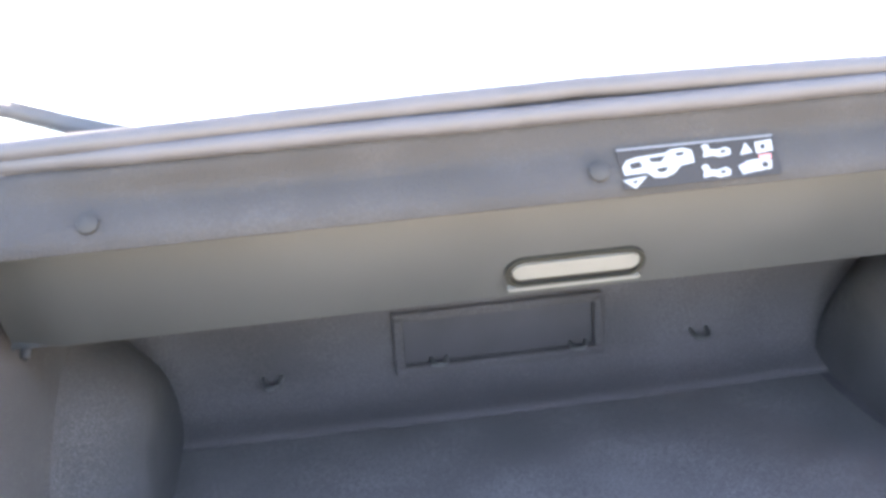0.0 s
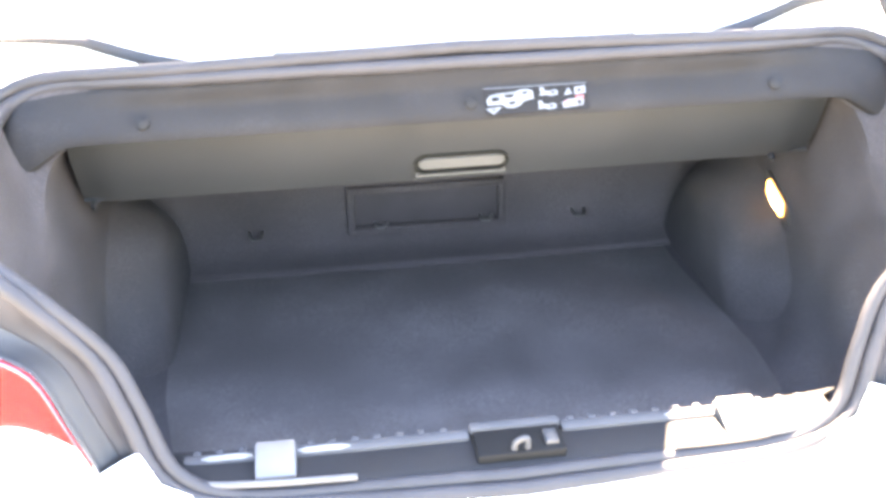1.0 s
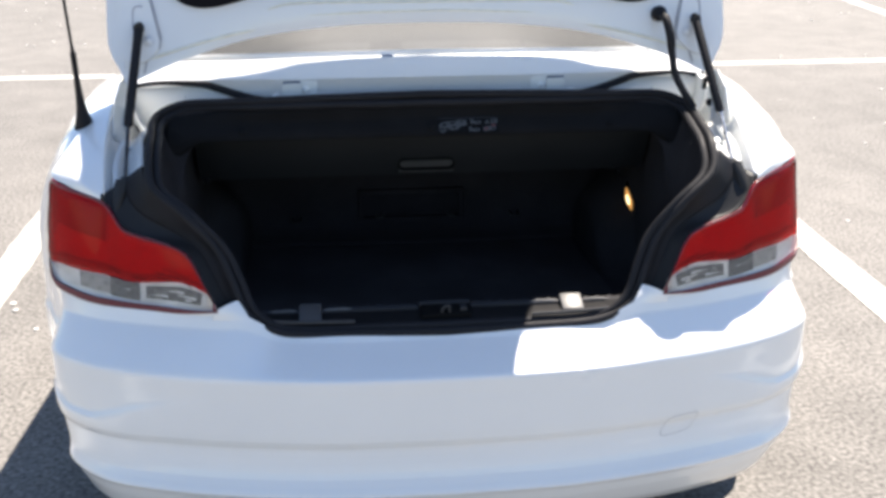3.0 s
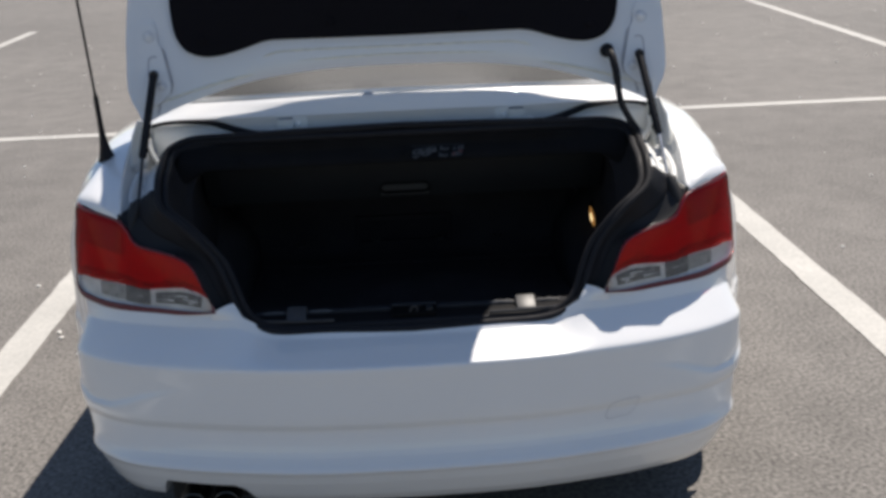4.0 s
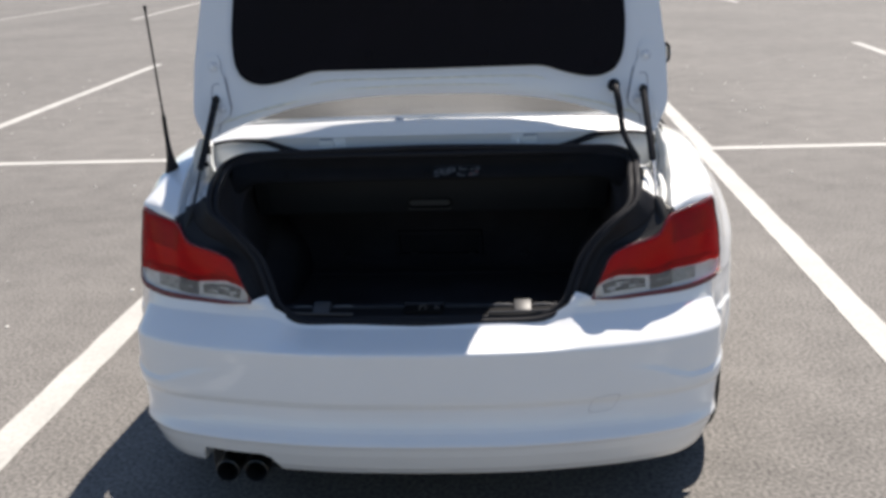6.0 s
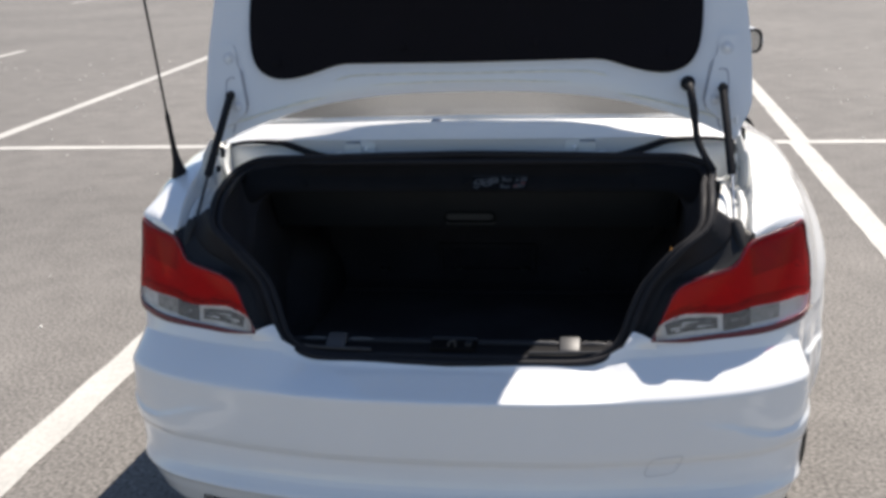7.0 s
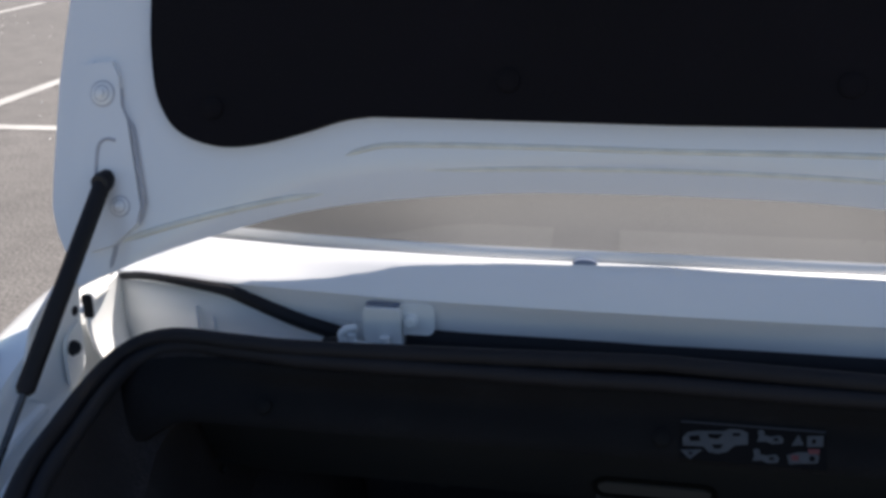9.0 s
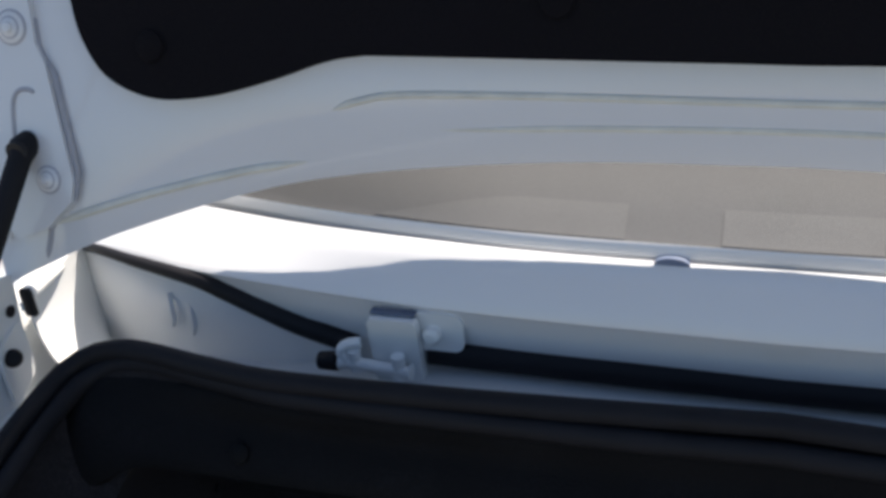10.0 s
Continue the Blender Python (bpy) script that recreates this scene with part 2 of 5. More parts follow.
def rounded(x0, y0, x1, y1, r, n=5):
    out = []
    for cx, cy, a in ((x1 - r, y1 - r, 0), (x0 + r, y1 - r, 90), (x0 + r, y0 + r, 180), (x1 - r, y0 + r, 270)):
        out += [(cx + r * math.cos(radians(a + 90 * k / n)), cy + r * math.sin(radians(a + 90 * k / n))) for k in range(n + 1)]
    return out


def part(name, bm, mat, parent, label="", smooth=True, thick=0.0, sharp=40):
    bmesh.ops.remove_doubles(bm, verts=bm.verts, dist=1e-5)
    bmesh.ops.recalc_face_normals(bm, faces=bm.faces)
    if smooth:
        lim = math.cos(radians(sharp))
        for f in bm.faces:
            f.smooth = True
        for e in bm.edges:
            if len(e.link_faces) == 2 and e.link_faces[0].normal.dot(e.link_faces[1].normal) < lim:
                e.smooth = False
    me = bpy.data.meshes.new(name)
    bm.to_mesh(me)
    bm.free()
    me.materials.append(mat)
    ob = new(name, me)
    # thing > part > sub-part, no deeper
    if parent and parent.parent and parent.parent.parent:
        parent = parent.parent
    ob.parent = parent
    if thick:
        s = ob.modifiers.new("thickness", "SOLIDIFY")
        s.thickness, s.offset = thick, -1
    if label:
        ob["label"] = label
    return ob


# ---------------------------------------------------------------- ground
bm = bmesh.new()
R = 600.0
ring = [0, 6, 14, 40, 120, R]
rows = [[(r * math.cos(2 * math.pi * k / 48), 3 + r * math.sin(2 * math.pi * k / 48), 0) for k in range(48)] for r in ring[1:]]
c = bm.verts.new((0, 3, 0))
vs = sheet(bm, rows, wrap=True)
for k in range(48):
    bm.faces.new([c, vs[0][k], vs[0][(k + 1) % 48]])
ground = part("ground", bm, ASPHALT, None)
tagged(ground, "worn warm-grey asphalt of a wide sunny car park", "ground", kind="structure")


def road_line(a, b, width, label):
    """A painted stripe with a slightly ragged edge."""
    a, b = Vector((*a, 0.004)), Vector((*b, 0.004))
    d = (b - a).normalized()
    side = Vector((-d.y, d.x, 0))
    n = max(int((b - a).length / 0.12), 4)
    rows = []
    for k in range(n + 1):
        p = a.lerp(b, k / n)
        rows.append([p + side * (width / 2 + random.uniform(-0.004, 0.004)), p - side * (width / 2 + random.uniform(-0.004, 0.004))])
    bm = bmesh.new()
    sheet(bm, rows)
    ob = part("parking_line", bm, LINE, None, smooth=False)
    tagged(ob, label, "parking line", group="parking lines", kind="structure")


road_line((-1.59, -5.0), (-1.59, 6.06), 0.15, "worn white stall line beside the white car")
road_line((1.83, -5.0), (1.83, 6.06), 0.15, "worn white stall line beside the white car")
road_line((-34, 6.13), (34, 6.13), 0.14, "long white line closing the row of stalls")
for x0, y0, x1, y1 in ((-5.16, 6.2, -5.62, 14.6), (5.25, 6.2, 5.8, 14.87), (-8.75, 6.2, -9.45, 14.5), (-10.95, 28.2, -12.45, 42.4),
                       (-16.0, 28.6, -17.0, 42.0), (6.47, 27.1, 6.6, 42.0), (10.68, 27.2, 10.75, 40.0), (-12.4, 6.2, -13.2, 14.5), (1.86, 6.2, 1.90, 14.8), (-1.60, 6.2, -1.62, 14.75)):
    road_line((x0, y0), (x1, y1), 0.14, "white stall line of the opposite row")

bm = bmesh.new()
slab(bm, [(.36 * math.cos(2 * math.pi * k / 28), .36 * math.sin(2 * math.pi * k / 28)) for k in range(28)], lambda u, v, h: (8.1 + u, 31.1 + v, h), 0.008)
cover = part("manhole_cover", bm, DARK_STEEL, None, smooth=False)
tagged(cover, "dark round iron cover set in the asphalt", "manhole cover", kind="structure")

bm = bmesh.new()
for k in range(420):
    x, y = random.uniform(-9, 9), random.uniform(-1, 13)
    if abs(x) < 1.0 and y < 4.6:
        continue
    s = random.uniform(0.005, 0.012)
    r = bmesh.ops.create_icosphere(bm, subdivisions=1, radius=s)
    for v in r["verts"]:
        v.co = Vector((v.co.x * random.uniform(0.7, 1.3) + x, v.co.y * random.uniform(0.7, 1.3) + y, v.co.z * 0.6 + s * 0.4))
grit = part("loose_grit", bm, GRIT, None, smooth=False)
tagged(grit, "pale loose chips of stone scattered on the asphalt", "grit", kind="stuff")

# ---------------------------------------------------------------- car: outer shell
car = new("car")
tagged(car, "white two-door convertible with its trunk lid raised, parked in a stall", "car")

OUTLINE = spline([(0, .14, 0), (.25, .149, 0), (.47, .181, 0), (.62, .219, 0), (.74, .264, 0), (.812, .316, 0), (.846, .386, 0), (.886, .474, 0),
                  (.936, .62, 0), (.965, .93, 0), (.950, 1.3, 0), (.912, 2.0, 0), (.895, 2.8, 0), (.90, 3.55, 0), (.882, 3.85, 0), (.83, 4.1, 0),
                  (.70, 4.27, 0), (.45, 4.37, 0), (0, 4.41, 0)], 10)
REAR_AXLE, FRONT_AXLE, ARCH, HUB = 0.95, 3.62, 0.35, 0.315
PUSH = [(.24, .05), (.30, .096), (.345, .118), (.370, .127), (.378, .1325), (.384, .1345), (.391, .130), (.400, .1225), (.412, .1145), (.425, .109), (.44, .1045), (.455, .1012), (.470, .0990), (.478, .0990), (.486, .1035), (.496, .1065), (.51, .107), (.60, .104), (.63, .104), (.638, .102)]


def top_line(x, y):
    """Height of the upper edge of the lower shell, along its outline."""
    if y < 0.5:
        return 0.684 + 0.050 * ease(abs(x), 0.335, 0.432) + 0.011 * ease(y, 0.40, 0.5)
    return 0.745


def low_line(x, y):
    """Height of the lower edge: sill, bumper and wheel arches."""
    z = 0.275 - 0.05 * ease(y, 0.4, 0.62) if y < 2 else 0.225
    for axle in (REAR_AXLE, FRONT_AXLE):
        if abs(y - axle) < ARCH:
            z = max(z, HUB + math.sqrt(ARCH * ARCH - (y - axle) ** 2))
    return z


def shell(i, z, sign=1, lift=0.0):
    """Point of the lower shell at step i of the outline and height z, lifted off it by lift."""
    o = OUTLINE[i]
    d = (OUTLINE[min(i + 1, len(OUTLINE) - 1)] - OUTLINE[max(i - 1, 0)]).normalized()
    n = Vector((d.y, -d.x, 0))
    rear = max(-n.y, 0) if o.y < 2 else 0
    front = max(n.y, 0) if o.y > 2 else 0
    top = top_line(o.x, o.y)
    if z < 0.638:
        push = graph(z, PUSH)
    else:
        u = graph((z - 0.638) / (top - 0.638), [(0, 0), (.06, .05), (.14, .15), (.70, .88), (1, 1)])
        push = 0.102 * (1 - u) + u * (-0.024 * (1 - ease(o.x, 0.315, 0.465)))
    push *= rear ** 1.4 * ease(rear, 0.22, 0.80) + 0.7 * front
    # smile-shaped ledge at the corner
    fold = graph(o.x, [(.53, .584), (.62, .562), (.66, .545), (.71, .525), (.765, .523), (.80, .545), (.832, .595), (.846, .64)])
    push += 0.0086 * ease(o.x, 0.50, 0.70) * (o.y < 0.62) * (1 - ease(o.y, 0.45, 0.60)) * (1 - ease(z, fold - 0.009, fold + 0.007)) * ease(z, 0.36, 0.47)
    tuck = -0.055 * (1 - ease(z, 0.22, 0.56)) * (1 - rear) - 0.034 * (1 - ease(z, 0.27, 0.60)) * ease(o.x, 0.66, 0.84) * (1 - ease(o.y, 0.62, 1.2))
    tuck -= 0.006 * ease(o.x, 0.60, 0.76) * (1 - ease(o.y, 0.40, 0.52)) * (o.y < 2) * (1 - ease(z, 0.62, 0.70))
    p = o + n * (push + tuck + lift)
    p.z = z
    return Vector((sign * p.x, p.y, p.z))


def band(i0, i1, lo, hi, steps=26, cut=None):
    rows = []
    for k in range(steps + 1):
        row = []
        for i in range(i0, i1 + 1):
            o = OUTLINE[i]
            a, b = lo(o.x, o.y), hi(o.x, o.y)
            row.append((i, a + (b - a) * k / steps))
        rows.append(row)
    return rows


def first(test):
    return next(i for i, o in enumerate(OUTLINE) if test(o))


I_ARCH = first(lambda o: o.y > REAR_AXLE - ARCH + 0.005)
I_DOOR0 = first(lambda o: o.y > 1.72)
I_DOOR1 = first(lambda o: o.y > 3.02)
I_FRONT = first(lambda o: o.y > FRONT_AXLE + ARCH)


def rear_low(x, y, sign):
    z = low_line(x, y)
    if sign < 0:
        z += 0.060 * ease(abs(x), 0.386, 0.420) * (1 - ease(abs(x), 0.598, 0.616))
    return z


# rear bumper: one cover from arch to arch
bm = bmesh.new()
heights = [k / 170 for k in range(171)]
cols = [(i, -1) for i in range(I_ARCH, 0, -1)] + [(i, 1) for i in range(0, I_ARCH + 1)]
rows = []
for h in heights:
    row = []
    for i, sg in cols:
        o = OUTLINE[i]
        a, b = rear_low(o.x, o.y, sg), top_line(o.x, o.y)
        row.append(shell(i, graph(h, [(0, a), (.16, .345), (.82, .638), (1, b)]), sg))
    rows.append(row)
# lower lip turned in, upper lip folded over the sill
under = [Vector((p.x * 0.985, p.y + 0.05, p.z + 0.004)) for p in rows[0]]
sheet(bm, [under] + rows)
part("rear_bumper", bm, PAINT, car, "smooth white painted rear bumper cover")

# underside recess and tailpipes
bm = bmesh.new()
box(bm, (-0.645, 0.22, 0.20), (-0.39, 0.55, 0.40), 0.02)
part("exhaust_recess", bm, BLACK, car)
for x in (-0.570, -0.487):
    bm = bmesh.new()
    path = [(x, y, 0.252) for y in (0.60, 0.35, 0.20, 0.125, 0.121, 0.120)]
    sweep(bm, path, [0.033, 0.034, 0.035, 0.035, 0.0335, 0.0315], 24, caps=False)
    pipe = part("tailpipe", bm, DARK_STEEL, car, "dark steel tailpipe with a rolled rim")
    bm = bmesh.new()
    sweep(bm, [(x, 0.120, 0.252), (x, 0.14, 0.252), (x, 0.36, 0.252), (x, 0.361, 0.252)], [0.0315, 0.030, 0.029, 0.001], 24, caps=False)
    part("pipe_bore", bm, BLACK, pipe, "black bore of the tailpipe")
bm = bmesh.new()
box(bm, (-0.80, 0.35, 0.20), (0.80, 4.1, 0.30), 0.03)
part("underbody", bm, BLACK, car)


def on_bumper(x, z, lift):
    i = min(range(len(OUTLINE) // 2), key=lambda k: abs(OUTLINE[k].x - abs(x)))
    j = i + 1 if OUTLINE[i].x < abs(x) else i - 1
    f = (abs(x) - OUTLINE[i].x) / (OUTLINE[j].x - OUTLINE[i].x)
    sg = 1 if x > 0 else -1
    return shell(i, z, sg, lift).lerp(shell(j, z, sg, lift), f)


# raised corner beside the seal, up to the black trim
for sg in (-1, 1):
    bm = bmesh.new()
    cols = []
    for j in range(13):
        a = j / 12
        head = Vector((.474, .1755, .746)).lerp(Vector((.430, .1960, .758)), a) + Vector((0, -.003 * math.sin(math.pi * a), .003 * math.sin(math.pi * a)))
        x = .484 - .086 * a
        o = min(OUTLINE[:60], key=lambda q: abs(q.x - x))
        foot = on_bumper(x, top_line(x, o.y) - .012, -0.0005)
        cols.append([foot, foot.lerp(head, .35) + Vector((0, -.0025, .002)), foot.lerp(head, .7) + Vector((0, -.002, .002)), head, head + Vector((0, .006, -.001))])
    sheet(bm, cols if sg > 0 else [[mirrored(p) for p in c] for c in cols])
    part("corner_flange", bm, PAINT, car, "white raised corner of the body beside the seal")

# tow-eye cover, a hairline square in the bumper
bm = bmesh.new()
ref = [rounded(0.444, 0.452, 0.515, 0.500, 0.014), rounded(0.4455, 0.4535, 0.5135, 0.4985, 0.013)]
outer = [on_bumper(x + .38 * (z - .476), z + .08 * (x - .48), 0.001) for x, z in ref[0]]
inner = [on_bumper(x + .38 * (z - .476), z + .08 * (x - .48), 0.0015) for x, z in ref[1]]
sheet(bm, [outer, inner], wrap=True)
part("tow_eye_cover", bm, material("shut_line", (0.52, 0.52, 0.53), 0.5), car, "square tow-eye cover flush with the bumper")

# quarter panels: from the lamps and the lower shell up to the trunk gutter
GUTTER = [(.703, .308, .966), (.712, .38, 1.008), (.720, .45, 1.034), (.726, .53, 1.057), (.731, .60, 1.074), (.734, .68, 1.087), (.736, .76, 1.097)]
COLUMNS = [
    [(.708, .304, .953), (.707, .306, .963), (.703, .308, .966)],
    [(.757, .333, .963), (.755, .337, .980), (.749, .345, .987), (.735, .364, .998), (.712, .38, 1.008)],
    [(.816, .381, .974), (.815, .386, .985), (.804, .397, .997), (.768, .420, 1.018), (.720, .45, 1.034)],
    [(.836, .404, .943), (.838, .412, .967), (.829, .432, .986), (.812, .462, 1.012), (.778, .49, 1.040), (.726, .53, 1.057)],
    [(.854, .414, .835), (.866, .46, .885), (.850, .510, .980), (.812, .56, 1.042), (.731, .60, 1.074)],
    [(.866, .430, .745), (.890, .50, .80), (.886, .58, .90), (.858, .63, .985), (.822, .66, 1.050), (.734, .68, 1.087)],
    [(.921, .56, .745), (.935, .64, .82), (.914, .70, .91), (.868, .73, .988), (.826, .75, 1.058), (.736, .76, 1.097)],
    [(.956, .80, .745), (.949, .84, .83), (.922, .87, .92), (.874, .89, .995), (.832, .9, 1.056), (.752, .91, 1.090)],
    [(.965, .95, .745), (.954, 1.0, .83), (.926, 1.02, .92), (.878, 1.04, .995), (.836, 1.05, 1.046), (.765, 1.06, 1.070)],
    [(.950, 1.3, .745), (.939, 1.3, .83), (.914, 1.3, .92), (.87, 1.3, .985), (.83, 1.3, 1.02), (.77, 1.3, 1.03)],
    [(.925, 1.70, .745), (.914, 1.70, .83), (.892, 1.70, .92), (.860, 1.70, .97), (.825, 1.70, .992), (.78, 1.70, .995)],
]


def fill_columns(columns, per=5, count=14):
    cols = [even(c, count) for c in columns]
    rows = []
    for j in range(count):
        rows.append(spline([c[j] for c in cols], per))
    return rows


for sg, side in ((-1, "left"), (1, "right")):
    bm = bmesh.new()
    rows = fill_columns(COLUMNS)
    if sg < 0:
        rows = [[mirrored(p) for p in r] for r in rows]
    sheet(bm, rows)
    # lower flank from the arch to the door
    idx = range(I_ARCH, I_DOOR0 + 1)
    low = [[shell(i, low_line(OUTLINE[i].x, OUTLINE[i].y) * (1 - k / 12) + 0.745 * k / 12, sg) for i in idx] for k in range(13)]
    sheet(bm, low)
    part("quarter_panel", bm, PAINT, car, "white rear quarter panel over the wheel arch")

    # door and front wing
    for name, i0, i1 in (("door", I_DOOR0, I_DOOR1), ("front_wing", I_DOOR1, I_FRONT)):
        bm = bmesh.new()
        rows = []
        for k in range(21):
            row = []
            for i in range(i0, i1 + 1):
                o = OUTLINE[i]
                belt = graph(o.y, [(1.7, .995), (3.0, .965), (3.6, .885), (4.1, .78)])
                a = low_line(o.x, o.y)
                if k <= 10:
                    p = shell(i, a + (0.745 - a) * k / 10, sg)
                    if i == i0 and name == "door":
                        p.y += 0.006
                else:
                    u = (k - 10) / 10
                    x = o.x - 0.11 * u ** 2.6
                    p = Vector((sg * x, o.y, 0.745 + (belt - 0.745) * math.sin(u * math.pi / 2)))
                row.append(p)
            rows.append(row)
        sheet(bm, rows)
        ob = part(name, bm, PAINT, car)
        if name == "door":
            bm = bmesh.new()
            box(bm, (sg * 0.885 - 0.012, 1.86, 0.80), (sg * 0.885 + 0.022, 2.05, 0.826), 0.008)
            part("door_handle", bm, PAINT, ob)

# front bumper, bonnet
bm = bmesh.new()
idx = [(i, -1) for i in range(I_FRONT, len(OUTLINE))] + [(i, 1) for i in range(len(OUTLINE) - 2, I_FRONT - 1, -1)]
rows = []
for k in range(15):
    rows.append([shell(i, 0.225 + (0.62 - 0.225) * k / 14, sg) for i, sg in idx])
for k in range(1, 7):
    u = k / 6
    rows.append([shell(i, 0.62, sg) * (1 - 0.04 * u) + Vector((0, 4.0 * 0.04 * u - 0.03 * u * u, 0.16 * u)) for i, sg in idx])
sheet(bm, rows)
part("front_bumper", bm, PAINT, car)
bm = bmesh.new()
rows = []
for k in range(15):
    y = 2.95 + (4.16 - 2.95) * k / 14
    belt = graph(y, [(1.7, .995), (3.0, .965), (3.6, .885), (4.1, .78)])
    half = graph(y, [(2.9, .772), (3.5, .775), (3.9, .74), (4.16, .64)])
    rows.append([(half * j / 12, y, belt + 0.055 * (1 - (j / 12) ** 2)) for j in range(-12, 13)])
sheet(bm, rows)
part("bonnet", bm, PAINT, car, thick=0.01)

# wheels
for axle in (REAR_AXLE, FRONT_AXLE):
    for sg in (-1, 1):
        wheel = new("wheel")
        wheel.parent = car
        bm = bmesh.new()
        prof = [(.205, -.10), (.235, -.112), (.285, -.112), (.305, -.09), (.315, -.05), (.315, .05), (.305, .09), (.285, .112), (.235, .112), (.205, .10)]
        rows = [[(sg * 0.815 + w, axle + r * math.cos(2 * math.pi * k / 40), HUB + r * math.sin(2 * math.pi * k / 40)) for k in range(40)] for r, w in prof]
        sheet(bm, rows, wrap=True)
        part("tyre", bm, TYRE, wheel)
        bm = bmesh.new()
        prof = [(.207, -.09), (.195, .0), (.203, .09), (.19, .10), (.18, .07)]
        rows = [[(sg * (0.815 + w), axle + r * math.cos(2 * math.pi * k / 40), HUB + r * math.sin(2 * math.pi * k / 40)) for k in range(40)] for r, w in prof]
        sheet(bm, rows, wrap=True)
        for s in range(7):
            a = 2 * math.pi * s / 7
            d, e = Vector((0, math.cos(a), math.sin(a))), Vector((0, -math.sin(a), math.cos(a)))
            c0 = Vector((sg * 0.913, axle, HUB))
            sheet(bm, [[c0 + d * r + e * w * q + Vector((sg * h, 0, 0)) for q in (-1, -.6, .6, 1)] for r, w, h in ((.03, .03, .01), (.1, .022, .012), (.19, .026, .004))])
        part("rim", bm, ALLOY, wheel)
        bm = bmesh.new()
        rows = [[(sg * 0.60, axle + r * math.cos(math.pi * k / 24), HUB + r * math.sin(math.pi * k / 24)) for k in range(25)] for r in (.02, .345)]
        rows.append([(sg * 0.905, axle + .345 * math.cos(math.pi * k / 24), HUB + .345 * math.sin(math.pi * k / 24)) for k in range(25)])
        sheet(bm, rows)
        part("wheel_housing", bm, BLACK, wheel)

# ---------------------------------------------------------------- cabin
FAR = spline([(0, .681, 1.182), (.233, .693, 1.178), (.429, .728, 1.170), (.631, .786, 1.157), (.73, .836, 1.121)], 6)


def hood_shape(p, u):
    """The raised fabric roof: from the deck edge up over the cabin to the windscreen frame."""
    y0, z0 = p.y + 0.0035, p.z - 0.004
    k = p.x / 0.72
    y = y0 + (2.30 - y0) * u
    crown = graph(u, [(0, 0), (.10, .075), (.22, .145), (.36, .195), (.55, .225), (.8, .225), (1, .20)])
    crown *= 1 + 1.9 * ease(abs(k), .24, .74) * (1 - ease(u, .08, .42))
    z = z0 + crown * (1 - 0.35 * k ** 4) * (1.0 + 0.12 * (1 - z0 / 1.17))
    x = p.x * (1 - 0.06 * ease(u, 0.1, 0.6) * abs(k) - 0.26 * min(u / 0.14, 1) * ease(abs(k), .24, .80))
    return Vector((x, y, z))


bm = bmesh.new()
half = [[hood_shape(p, u) for p in FAR] for u in [0, .0008, .002] + [k / 24 for k in range(1, 25)]]
mirror_sheet(bm, half)
soft = part("soft_top", bm, FABRIC, car, "taupe fabric soft top, raised", thick=0.012)
bm = bmesh.new()
for x0, x1 in ((-0.35, -0.128), (-0.052, 0.35)):
    rows = []
    for k in range(5):
        row = []
        for j in range(25):
            x = x0 + (x1 - x0) * j / 24
            i = min(range(len(FAR)), key=lambda q: abs(FAR[q].x - abs(x)))
            nb = i + 1 if FAR[i].x < abs(x) and i + 1 < len(FAR) else max(i - 1, 0)
            f = (abs(x) - FAR[i].x) / ((FAR[nb].x - FAR[i].x) or 1)
            q = hood_shape(FAR[i].lerp(FAR[nb], f), 0.002 + 0.020 * k / 4 * (1 - ease(abs(x), .20, .37)))
            row.append(Vector((x, q.y - 0.0006, q.z + 0.0006)))
        rows.append(row)
    sheet(bm, rows)
part("hem_strip", bm, HEM, soft, "paler stitched hem along the fabric", smooth=False, thick=0.0004)
bm = bmesh.new()
rows = []
for k in range(9):
    u = k / 8
    rows.append([((0.70 - 0.13 * u) * j / 10, 2.98 - 0.66 * u + 0.05 * (1 - (j / 10) ** 2), 0.975 + 0.40 * u) for j in range(-10, 11)])
sheet(bm, rows)
part("windscreen", bm, GLASS, car, thick=0.006)
